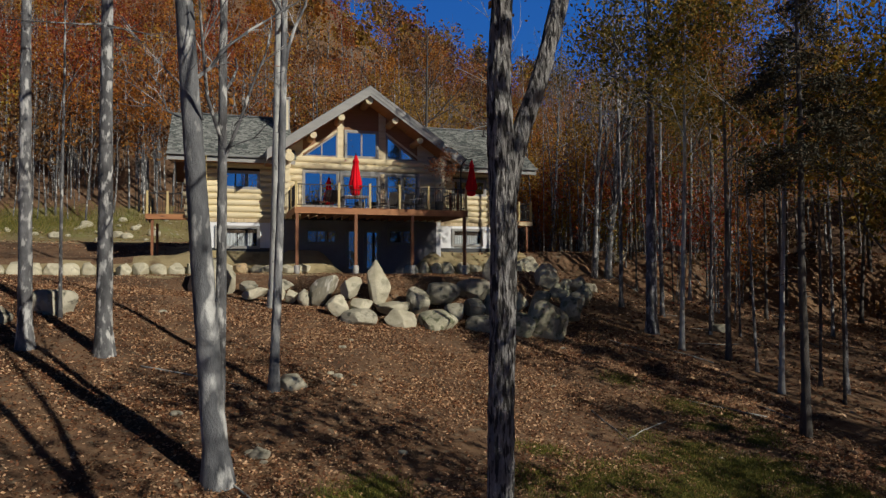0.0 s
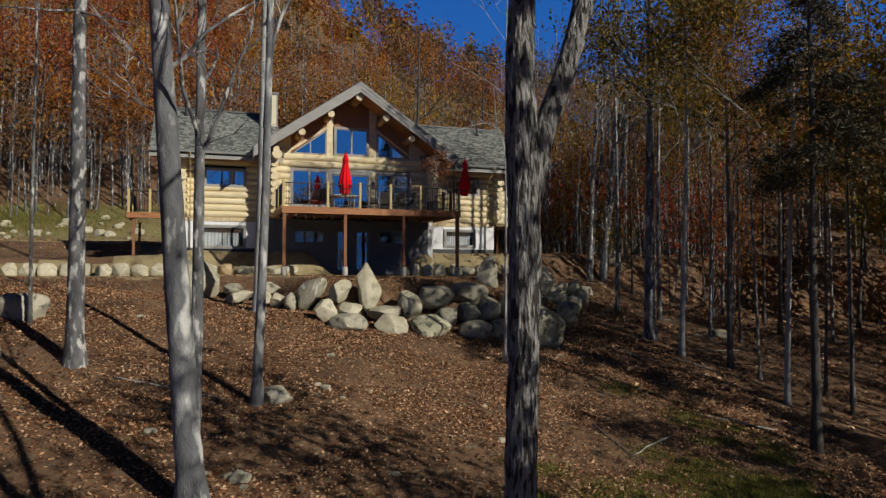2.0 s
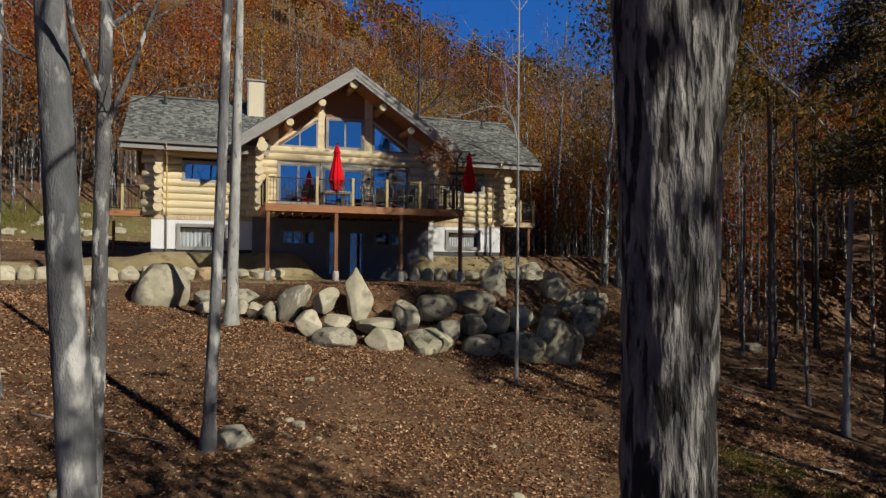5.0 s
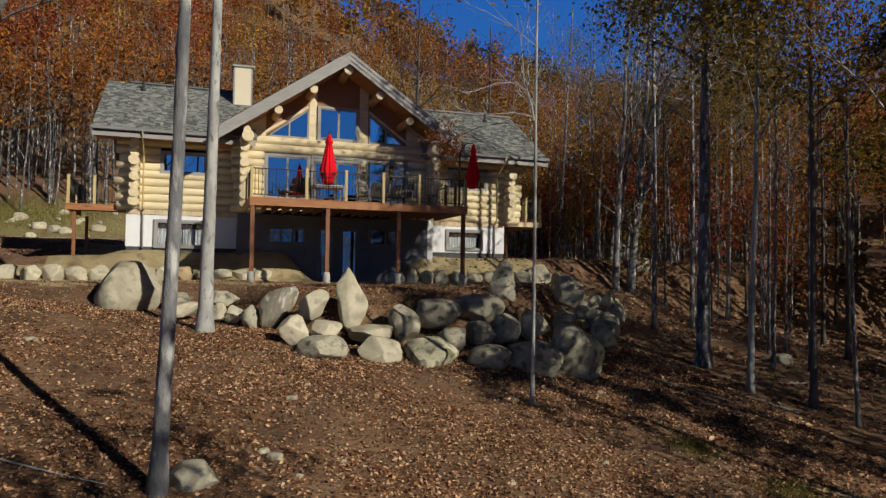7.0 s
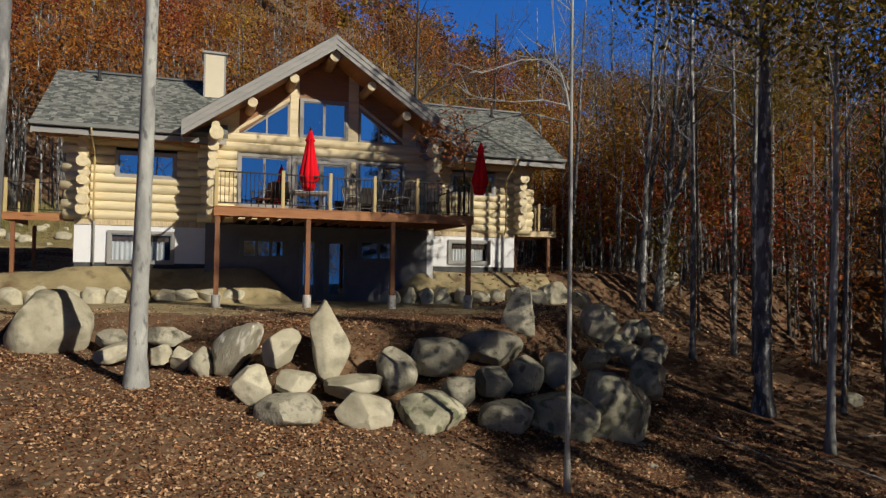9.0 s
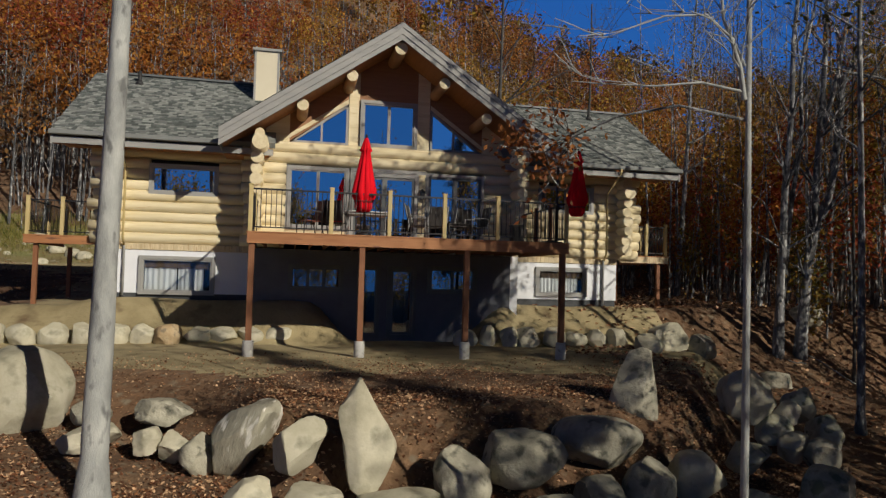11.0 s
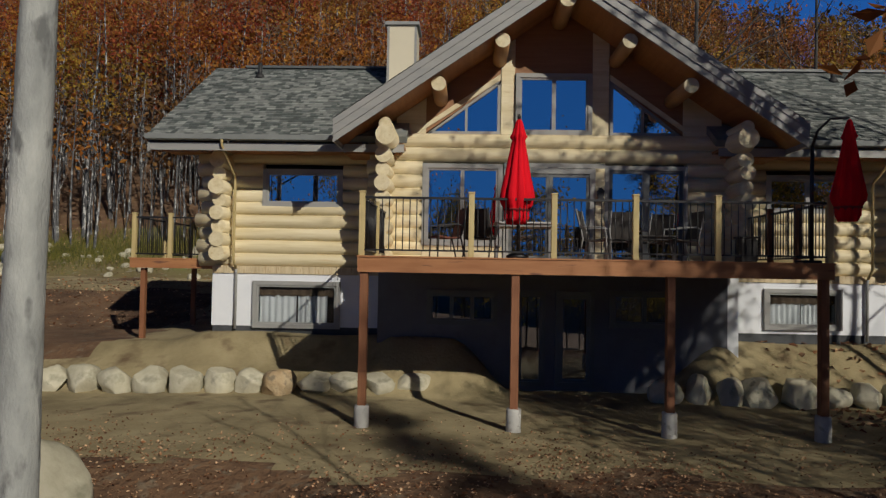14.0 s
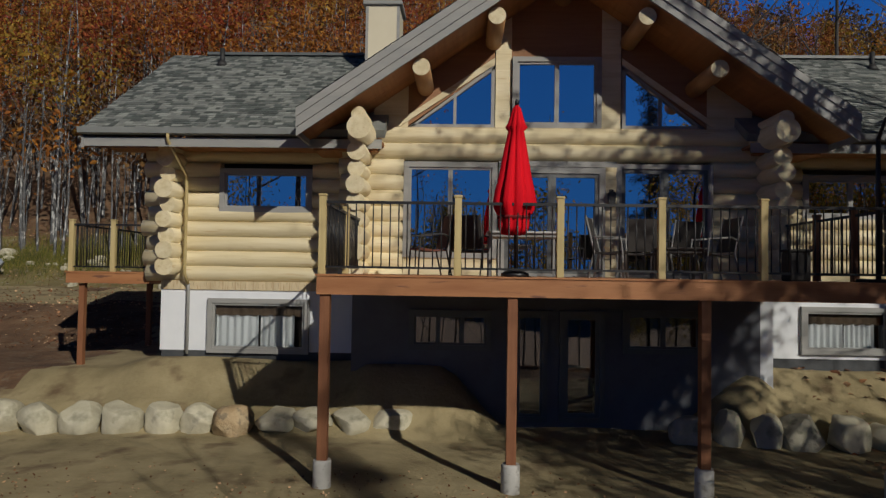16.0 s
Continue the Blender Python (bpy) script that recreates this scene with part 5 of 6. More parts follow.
def clump_tree():
    """The tree beside the house with several upswept stems from one foot."""
    z = at(21.4, 34.6)
    tr = thing("tree", (21.4, 34.6, z), "many-stemmed grey tree with bare upswept limbs", "tree")
    rg, tips, twigs = random.Random(23), [], Shape()
    y = 34.6
    stems = [
        (0.15, [(20.8, y, z - 0.3), (20.85, y, 1.4), (20.95, y, 3.2), (21.02, y, 5.2), (21.23, y, 7.6), (21.3, y, 10.0), (21.5, y, 12.4), (21.6, y, 16)]),
        (0.10, [(21.0, y + 0.3, z - 0.3), (21.2, y + 0.3, 1.8), (21.41, y + 0.2, 4.7), (21.62, y, 7.0), (21.61, y, 9.3), (22.2, y, 11.9), (22.5, y, 15)]),
        (0.19, [(21.6, y, z - 0.3), (21.7, y, 0.9), (21.85, y, 2.2), (22.1, y, 3.9), (22.18, y, 5.3), (22.32, y, 7.0), (22.54, y, 10.1), (22.61, y, 12.5), (22.8, y, 16)]),
        (0.15, [(22.0, y, 3.3), (22.33, y, 4.4), (22.75, y, 5.3), (23.11, y, 7.75), (23.26, y, 9.0), (23.92, y, 10.25), (24.57, y, 11.55), (25.48, y, 13.0), (26.2, y, 15)]),
        (0.09, [(22.40, y, 7.2), (22.63, y - 0.2, 8.4), (22.94, y - 0.3, 10.1), (23.25, y - 0.4, 12.6), (23.4, y - 0.4, 15.5)]),
        (0.06, [(23.26, y, 9.0), (23.92, y - 0.3, 9.45), (24.9, y - 0.5, 9.6), (26.58, y - 0.6, 9.65)]),
        (0.07, [(24.5, y, 11.4), (25.5, y + 0.3, 12.3), (26.59, y + 0.4, 13.14), (28, y + 0.5, 14.5)]),
    ]
    for i, (r, line) in enumerate(stems):
        m = len(line) - 1
        s = Shape().bark(line, [r * (1.35 if j == 0 and i < 3 else 1 - 0.75 * j / m) for j in range(m + 1)], 14, 0.2, 0.008, 14, 2.2, 60 + i, 0.06)
        part("stem", s, BARK, tr)
        for j in range(2, m + 1):
            for _ in range(3):
                branch(twigs, tips, Vector(line[j]), Vector((rg.gauss(0, 0.6), rg.gauss(0, 0.5), 1)).normalized(), rg.uniform(1.0, 2.4), r * 0.3, 2, rg, 0.2)
    part("branchwork", twigs, BARK, tr, kind="stuff")


clump_tree()

tree(-3.2, 21.6, 12, 0.05, 24, BARK, "thin grey sapling on the leafy slope", LEAF_ORANGE, 0.5, 5, (0.0, 0.0), 0.04, 0.09, 5, 0.4, 1, sides=8)
tree(15.6, 49.5, 17, 0.16, 41, BARK_DARK, "tall bare tree behind the house", None, 0.35, 12, (0.0, 0.0), 0.03, sides=10, reach=0.34)
tree(20.6, 50.0, 16, 0.13, 42, BARK_DARK, "tall bare tree behind the house", None, 0.35, 11, (0.02, 0.0), 0.03, sides=10, reach=0.34)
tree(24.5, 47.0, 17, 0.13, 43, BARK, "tall bare tree behind the house", None, 0.4, 9, (0.06, 0.0), 0.03, sides=10, reach=0.30)


def stem(x, y, like, k):
    """A copy of a forest tree at another place, turned and scaled a little."""
    rg = random.Random(k)
    m = Matrix.Translation((x, y, at(x, y))) @ Matrix.Rotation(rg.gauss(0, 0.045), 4, "Y") @ Matrix.Rotation(rg.uniform(0, 6.28), 4, "Z")
    o = copy_thing(like, m)
    f = rg.uniform(0.55, 1.1)
    o.scale = (f, f, rg.uniform(0.8, 1.15))
    return o


G = "slim trees of the forest edge"
MODELS = [
    tree(20.3, 19.0, 13, 0.055, 51, BARK_DARK, "thin dark sapling with olive leaves", LEAF_OLIVE, 0.5, 7, (0.02, 0), 0.05, 0.07, 60, 0.55, 2, sides=7, group=G),
    tree(29.5, 27.0, 14, 0.075, 52, BARK, "slim grey maple with orange leaves", LEAF_ORANGE, 0.5, 7, (0, 0.01), 0.05, 0.07, 55, 0.55, 2, sides=8, group=G),
    tree(23.0, 16.5, 15, 0.10, 53, BARK_DARK, "dark-trunked tree with olive leaves", LEAF_OLIVE, 0.42, 9, (-0.01, 0), 0.04, 0.075, 70, 0.65, 2, sides=9, group=G),
    tree(25.8, 33.0, 15, 0.085, 54, BARK_PALE, "slim pale birch with yellow leaves", LEAF_YELLOW, 0.5, 7, (0.03, 0), 0.05, 0.07, 55, 0.55, 2, sides=8, group=G),
    tree(24.0, 36.0, 14, 0.065, 55, BARK, "slim grey tree without leaves", None, 0.45, 8, (0.0, 0), 0.05, sides=8, group=G, reach=0.3),
    tree(27.8, 29.5, 15, 0.08, 56, BARK_DARK, "slim dark tree with a few orange leaves", LEAF_ORANGE, 0.5, 8, (0.0, 0), 0.05, 0.065, 16, 0.45, sides=8, group=G, reach=0.3),
    tree(26.5, 31.0, 15, 0.08, 57, BARK, "slim grey tree with thinning olive leaves", LEAF_OLIVE, 0.5, 8, (0.02, 0), 0.05, 0.065, 20, 0.45, sides=8, group=G, reach=0.3),
    tree(34.5, 6.0, 15, 0.10, 58, BARK_DARK, "dark-trunked tree with a full olive crown", LEAF_OLIVE, 0.42, 9, (-0.01, 0), 0.04, 0.17, 14, 0.65, 2, sides=7, group=G),
]
er = random.Random(77)
placed = []
k = 0
while k < 46:
    x, y = er.uniform(15.5, 40), er.uniform(3, 50)
    if x > 6 + 0.66 * y or x < 18.5 + 0.14 * (y - 18) or (y < 14 and x < 17 + (14 - y) * 0.2) or min([99] + [math.hypot(x - a, y - b) for a, b in placed]) < 1.3:
        continue
    placed.append((x, y))
    shade_at = x - 0.625 * (36.7 - y)
    if y > 20 and 10.5 < shade_at < 19.0 and k % 2:
        k += 1
        continue
    sunny = y > 20 and 9.5 < shade_at < 19.5
    stem(x, y, MODELS[4 if sunny else er.choice([4, 5, 4, 6, 4] if x - 3.7 < 0.9 * (y - 10.3) else [0, 2, 1, 3, 6, 2, 4, 1])], k)
    k += 1
for k, (x, y, m) in enumerate(((17.8, 18.1, 3), (19.6, 17.4, 0), (20.9, 18.5, 1), (18.9, 14.4, 0), (21.4, 15.0, 3))):
    stem(x, y, MODELS[m], 700 + k)
    placed.append((x, y))
# bare trees whose shadows cross the roof of the east wing
for k, (x, y, h) in enumerate(((19.3, 29.6, 17), (20.6, 28.2, 18), (21.9, 30.6, 17))):
    tree(x, y, h, 0.10, 820 + k, BARK, "tall bare grey tree at the forest edge", None, 0.42, 11, (0.0, 0.0), 0.04, sides=9, reach=0.30, group="bare trees at the forest edge")
    placed.append((x, y))
# woods on the sunny side beyond the view, whose shade falls on the slope
k = 0
while k < 66:
    x, y = er.uniform(15, 60), er.uniform(-22, 34)
    if x < max(17 - 0.25 * y, 7 + 0.66 * y) or abs((x - 10) * 0.848 + (y - 11.5) * 0.53) < 1.1 or abs((x - 12.3) * 0.848 + (y - 23.5) * 0.53) < 1.5 or min([99] + [math.hypot(x - a, y - b) for a, b in placed]) < 1.9:
        continue
    placed.append((x, y))
    stem(x, y, MODELS[4 if y > 20 and 10.5 < x - 0.625 * (36.7 - y) < 19 else 7], 500 + k)
    k += 1
k = 0
while k < 14:
    x, y = er.uniform(18, 34), er.uniform(7, 20)
    if x < 7.5 + 0.66 * y or abs((x - 12.3) * 0.848 + (y - 23.5) * 0.53) < 1.5 or min([99] + [math.hypot(x - a, y - b) for a, b in placed]) < 1.3:
        continue
    placed.append((x, y))
    stem(x, y, MODELS[7], 1500 + k)
    k += 1
# trees behind the start of the path, whose shade crosses the leafy slope
for k, (x, y) in enumerate(((10.2, 1.6), (11.4, 0.0), (4.2, -3.5), (7.5, -7.5), (6.0, -5.4), (8.7, -9.2), (2.2, -5.0), (15.5, -6.5), (-4.0, -2.0), (-9, 4), (13.8, -1.5), (8.0, -1.2), (6.4, -2.6), (3.1, -8.2), (0.4, -6.4), (5.2, -10.3), (-2.5, -6.5), (19.4, 15.0))):
    stem(x, y, MODELS[7], 900 + k)


def far_trees(count, area, seed, mats, tall=(9, 14), leaf=0.24, leaves=650, trunk=BARK, name="far_woods", label="", keep=None, base=0.35, radius=(0.05, 0.12), low=False):
    """A wood too far off to count: trunks in one mesh, crowns in one mesh a colour."""
    nr = np.random.RandomState(seed)
    s = Shape()
    clouds = {i: [] for i in range(len(mats))}
    made = 0
    while made < count:
        x, y = nr.uniform(area[0], area[1]), nr.uniform(area[2], area[3])
        if keep and not keep(x, y, nr):
            continue
        made += 1
        z, h = at(x, y), nr.uniform(*tall)
        if low and x > 17 and x - 3.7 < 0.9 * (y - 10.3):
            h *= 0.62
        r = nr.uniform(*radius)
        lx, ly = nr.normal(0, 0.03, 2)
        pts = [(x + lx * t * h + 0.1 * math.sin(t * 5 + x), y + ly * t * h, z - 0.3 + t * h) for t in (0, 0.25, 0.5, 0.75, 1.0)]
        s.tube(pts, [r * 1.25, r, r * 0.75, r * 0.5, 0.015], 5, caps=False)
        for q in range(4):
            t = nr.uniform(0.35, 0.85)
            a = nr.uniform(0, 6.28)
            p0 = Vector((x + lx * t * h, y + ly * t * h, z - 0.3 + t * h))
            ln = h * nr.uniform(0.12, 0.25)
            s.tube([p0, p0 + Vector((math.cos(a) * ln * 0.6, math.sin(a) * ln * 0.6, ln))], [r * 0.35, 0.01], 3, caps=False)
        m = int(np.clip(0.5 + 1.25 * noise.noise(Vector((x / 11, y / 11, seed))) + nr.normal(0, 0.12), 0, 0.999) * len(mats))
        n = int(leaves * (nr.uniform(0.5, 1.25) if nr.rand() < 0.8 else 0.08))
        c = nr.normal(size=(n, 3))
        c /= np.linalg.norm(c, axis=1, keepdims=True)
        lobes = nr.normal(size=(7, 3)) * 0.45
        c = c * (nr.uniform(0.25, 1.0, (n, 1)) ** 0.6) * 0.62 + lobes[nr.randint(0, 7, n)]
        w = h * nr.uniform(0.17, 0.24)
        c = c * np.array([w, w, h * (1 - base) * 0.42]) + np.array([x + lx * h * 0.6, y + ly * h * 0.6, z + h * (base + (1 - base) * 0.55)])
        clouds[m].append(c)
    tr = new(name, s.mesh(name, trunk))
    tagged(tr, label, "woods", kind="stuff")
    for m, cs in clouds.items():
        if not cs:
            continue
        v, f = leaf_cloud(np.concatenate(cs), leaf, nr)
        ob = new("foliage", big_mesh("foliage", v, f, mats[m]))
        ob.parent = tr
        tagged(ob, kind="stuff")
    return tr


hill = [LEAF_YELLOW, LEAF_GOLD, LEAF_ORANGE, LEAF_RED, LEAF_ORANGE, LEAF_RUST, LEAF_RED, LEAF_GOLD, LEAF_ORANGE]
far_trees(270, (-75, 20, 58, 104), 31, hill, (9, 14), 0.165, 850, BARK, "hillside_woods", "orange and rust autumn woods on the hillside", lambda x, y, nr: abs(x - 8) < (y - 10) * 0.85 and x < 12 + nr.uniform(-8, 8), 0.42)
far_trees(340, (-105, 110, 98, 155), 32, [LEAF_BROWN, LEAF_RUST, LEAF_ORANGE, LEAF_YELLOW, LEAF_DULL], (9, 14), 0.48, 240, BARK, "hilltop_woods", "brown and orange woods along the hilltop", None, 0.25)
far_trees(420, (-48, 10, 56, 72), 34, [LEAF_BROWN, LEAF_ORANGE], (6, 11), 0.22, 60, BARK, "thicket", "thicket of thin grey stems at the foot of the hill", None, 0.5, (0.025, 0.075))
far_trees(135, (26, 70, 34, 72), 33, [LEAF_OLIVE, LEAF_YELLOW, LEAF_ORANGE, LEAF_RUST, LEAF_GOLD], (10, 16), 0.19, 540, BARK, "side_woods", "dense olive and orange woods with grey trunks", lambda x, y, nr: 27 + 0.06 * (y - 20) < x < 8 + 0.68 * y, 0.3, low=True)
far_trees(110, (-62, -24, -25, 46), 36, [LEAF_RUST, LEAF_ORANGE, LEAF_BROWN], (11, 16), 0.4, 220, BARK, "west_woods", "rust and orange woods beyond the clearing", lambda x, y, nr: x < -24 - max(0, y - 10) * 0.35, 0.2)
far_trees(150, (72, 130, 40, 125), 35, [LEAF_OLIVE, LEAF_BROWN, LEAF_ORANGE], (11, 16), 0.6, 170, BARK_DARK, "back_woods", "far dark woods on the rising ground", None, 0.05)
far_trees(130, (4, 75, 60, 104), 38, [LEAF_ORANGE, LEAF_YELLOW, LEAF_ORANGE, LEAF_BROWN, LEAF_YELLOW, LEAF_RUST], (8, 13), 0.165, 850, BARK, "hillside_woods", "golden and orange woods on the lower hill", lambda x, y, nr: x < 8 + (y - 10) * 0.85 and x > 12 + nr.uniform(-8, 8), 0.35)
far_trees(70, (19, 48, 37.5, 62), 39, [LEAF_RED, LEAF_GOLD, LEAF_ORANGE, LEAF_RED, LEAF_ORANGE, LEAF_GOLD], (9, 15), 0.13, 1250, BARK, "edge_woods", "sunlit olive and orange trees beside the clearing", lambda x, y, nr: x > 19 + (y - 37.5) * 0.15, 0.28, (0.06, 0.11), low=True)
far_trees(150, (18, 50, 24, 62), 40, [LEAF_ORANGE, LEAF_RED, LEAF_OLIVE, LEAF_ORANGE, LEAF_RUST], (3.5, 8.5), 0.115, 330, BARK, "understory", "thin saplings with olive and orange leaves under the forest trees", lambda x, y, nr: max(19 + 0.15 * (y - 20), 19.5 + 0.625 * (36.7 - y)) < x < 9 + 0.68 * y, 0.10, (0.015, 0.04))
far_trees(80, (7, 36, 51, 62), 44, [LEAF_BROWN, LEAF_RUST, LEAF_ORANGE, LEAF_GOLD], (12, 16), 0.11, 780, BARK, "hill_foot_woods", "brown and rust trees at the foot of the hill", None, 0.30, low=True)

far_trees(220, (26, 100, 0, 56), 45, [LEAF_OLIVE, LEAF_BROWN, LEAF_OLIVE, LEAF_RUST, LEAF_YELLOW, LEAF_ORANGE], (10, 16), 0.33, 330, BARK_DARK, "deep_woods", "dense dark woods with olive and rust crowns", lambda x, y, nr: x > 27 + max(0, 12 - y) * 0.3 and (y < 27 or x > 8 + 0.93 * y) and (x - 0.625 * (36 - y) > 20 or y < 9) and (x - 0.625 * (26 - y) > 18 or y < 0), 0.16, low=True)
far_trees(170, (30, 90, 4, 62), 46, [LEAF_BROWN, LEAF_OLIVE, LEAF_RUST, LEAF_DULL], (2.5, 6), 0.17, 170, BARK_DARK, "brush", "low brush and saplings deep in the woods", lambda x, y, nr: x > 28, 0.0, (0.012, 0.03))

# ---- things on the deck ----
def lathe(s, x, y, rows, n=64, folds=9, deep=0.12, seed=0, lean=(0, 0)):
    """Rows of (z, radius) turned round an upright line, pleated into folds."""
    r = random.Random(seed)
    ph = [r.uniform(0, 6.28) for _ in range(3)]
    vs, fs = [], []
    z_top = rows[0][0]
    for i, (z, rad) in enumerate(rows):
        for k in range(n):
            a = 2 * math.pi * k / n
            f = 1 + deep * (math.sin(folds * a + 0.25 * math.sin(z * 3) + ph[0]) + 0.45 * math.sin((folds * 2 + 1) * a + ph[1])) + 0.06 * math.sin(2 * a + z * 2 + ph[2])
            vs.append((x + rad * f * math.cos(a) + lean[0] * (z_top - z), y + rad * f * math.sin(a) + lean[1] * (z_top - z), z + 0.03 * math.sin(folds * a) * (i == len(rows) - 1)))
    for i in range(len(rows) - 1):
        fs += [(i * n + k, i * n + (k + 1) % n, (i + 1) * n + (k + 1) % n, (i + 1) * n + k) for k in range(n)]
    return s.add(vs, fs, True)


def umbrella(x, y, top, bottom, seed, label, mast=None, slim=1.0):
    u = thing("patio_umbrella", (x, y, DZ), label, "umbrella", "closed red umbrellas")
    h = top - bottom
    rows = [(top, 0.02), (top - 0.04, 0.05), (top - 0.14 * h, 0.11), (top - 0.17 * h, 0.14), (top - 0.20 * h, 0.10), (top - 0.3 * h, 0.13), (top - 0.42 * h, 0.165), (top - 0.55 * h, 0.205), (top - 0.66 * h, 0.25), (top - 0.75 * h, 0.28), (top - 0.80 * h, 0.265), (top - 0.85 * h, 0.215), (top - 0.88 * h, 0.20), (top - 0.94 * h, 0.205), (bottom, 0.15), (bottom + 0.03, 0.06)]
    rows = [(z, r * slim) for z, r in rows]
    canopy = part("canopy", lathe(Shape(), x, y, rows, seed=seed, lean=(-0.02, 0.0)), FABRIC, u, "folded red cloth canopy")
    zs = top - 0.865 * h
    part("strap", lathe(Shape(), x - 0.02 * (top - zs), y, [(zs + 0.02, 0.20 * slim), (zs + 0.018, 0.222 * slim), (zs - 0.018, 0.222 * slim), (zs - 0.02, 0.20 * slim)], deep=0.10, seed=seed), STRAP, canopy, "dark red tie strap")
    if mast:
        mx, my = mast
        part("mast", Shape().tube([(mx, my, DZ), (mx, my, 4.4), (mx + 0.01, my, 5.05)], [0.035, 0.035, 0.03], 10), BLACK, u)
        part("arm", Shape().tube([(mx, my, 5.02), (mx + 0.06, my - 0.08, 5.30), ((mx + x) / 2, (my + y) / 2, top + 0.06), (x, y, top + 0.03)], [0.025, 0.025, 0.022, 0.018], 8), BLACK, u)
        part("base", Shape().box(mx - 0.16, mx + 0.16, my - 0.05, my + 0.3, DZ, DZ + 0.05, None, 0.01), BLACK, u)
    else:
        part("pole", Shape().tube([(x, y, DZ + 0.05), (x, y, top + 0.06)], [0.022, 0.02], 10), BLACK, u)
        part("finial", Shape().tube([(x, y, top), (x, y, top + 0.05), (x, y, top + 0.09)], [0.03, 0.035, 0.01], 10), BLACK, u)
        part("base", Shape().tube([(x, y, DZ), (x, y, DZ + 0.05), (x, y, DZ + 0.12)], [0.2, 0.2, 0.05], 20), BLACK, u)
    return u


umbrella(6.92, 31.98, 5.47, 3.60, 1, "closed red patio umbrella on a dark pole")
umbrella(12.42, 31.52, 5.42, 3.70, 2, "closed red hanging umbrella on a black mast", (12.03, 32.0), 0.86)


def deck_chair(x, y, turn, label, cloth, metal):
    """A patio armchair: slung seat and back on a bent metal frame."""
    c = thing("patio_chair", (0, 0, 0), label, "chair", "chairs on the deck")
    for sx in (-0.27, 0.27):
        part("side_frame", Shape().tube([(sx, -0.26, 0), (sx, -0.24, 0.42), (sx, -0.22, 0.64), (sx, 0.16, 0.66), (sx, 0.24, 0.62)], [0.016] * 5, 6), metal, c)
        part("leg", Shape().tube([(sx, 0.30, 0), (sx, 0.20, 0.42), (sx, 0.34, 1.0)], [0.016] * 3, 6), metal, c)
    s = Shape()
    for y0, z0, y1, z1 in ((-0.25, 0.44, 0.0, 0.41), (0.0, 0.41, 0.20, 0.42)):
        s.add([(-0.26, y0, z0), (0.26, y0, z0), (0.26, y1, z1), (-0.26, y1, z1), (-0.26, y0, z0 - 0.03), (0.26, y0, z0 - 0.03), (0.26, y1, z1 - 0.03), (-0.26, y1, z1 - 0.03)], [(0, 1, 2, 3), (7, 6, 5, 4), (0, 4, 5, 1), (1, 5, 6, 2), (2, 6, 7, 3), (3, 7, 4, 0)])
    part("seat", s, cloth, c)
    s = Shape()
    s.add([(-0.26, 0.20, 0.44), (0.26, 0.20, 0.44), (0.25, 0.33, 0.98), (-0.25, 0.33, 0.98), (-0.26, 0.235, 0.44), (0.26, 0.235, 0.44), (0.25, 0.365, 0.98), (-0.25, 0.365, 0.98)], [(0, 1, 2, 3), (7, 6, 5, 4), (0, 4, 5, 1), (1, 5, 6, 2), (2, 6, 7, 3), (3, 7, 4, 0)])
    part("backrest", s, cloth, c)
    c.matrix_basis = pose(x, y, DZ, 0, 0, turn)
    return c


CUSHION = material("rust-brown cushion", [(0.13, 0.045, 0.03), (0.19, 0.07, 0.045)], 5, 0.9, 0.2, 60)
FRAME = material("pale grey metal tube", [(0.20, 0.20, 0.195), (0.27, 0.27, 0.26)], 5, 0.45, 0.0)
deck_chair(5.62, 33.3, -70, "dark woven patio chair with rust cushion", CUSHION, CHAIR)
deck_chair(6.30, 33.6, 160, "dark woven patio chair beside the table", CHAIR, CHAIR)
for cx, cy, ct in ((8.55, 33.4, 70), (9.15, 33.9, 180), (10.15, 33.2, -80), (9.9, 34.3, 200)):
    deck_chair(cx, cy, ct, "dark sling patio chair on a pale metal frame", CHAIR, FRAME)


def patio_table(x0, x1, y0, y1, h, label, top, legs):
    t = thing("patio_table", ((x0 + x1) / 2, (y0 + y1) / 2, DZ), label, "table")
    part("tabletop", Shape().box(x0, x1, y0, y1, DZ + h - 0.035, DZ + h, None, 0.008), top, t)
    part("apron", Shape().box(x0 + 0.05, x1 - 0.05, y0 + 0.05, y1 - 0.05, DZ + h - 0.09, DZ + h - 0.037), legs, t)
    for lx in (x0 + 0.03, x1 - 0.07):
        for ly in (y0 + 0.03, y1 - 0.07):
            part("leg", Shape().box(lx, lx + 0.04, ly, ly + 0.04, DZ, DZ + h - 0.035), legs, t)


patio_table(6.55, 7.75, 33.0, 33.9, 0.72, "light grey patio table with slim metal legs", TABLE, FRAME)
patio_table(9.3, 10.0, 33.0, 33.6, 0.5, "low dark patio table among chairs", CHAIR, CHAIR)
b = thing("storage_box", (11.0, 32.3, DZ), "black storage bin standing by the railing", "box")
part("body", Shape().box(10.85, 11.15, 32.1, 32.4, DZ, DZ + 0.42, None, 0.02), CHAIR, b)
part("lid", Shape().box(10.83, 11.17, 32.08, 32.42, DZ + 0.422, DZ + 0.46, None, 0.01), CHAIR, b)
ln = thing("wall_lantern", (9.09, GF - 0.02, 4.55), "black wall lantern between the patio doors", "lamp")
part("back_plate", Shape().box(9.05, 9.13, GF - 0.025, GF - 0.002, 4.45, 4.75, None, 0.005), BLACK, ln)
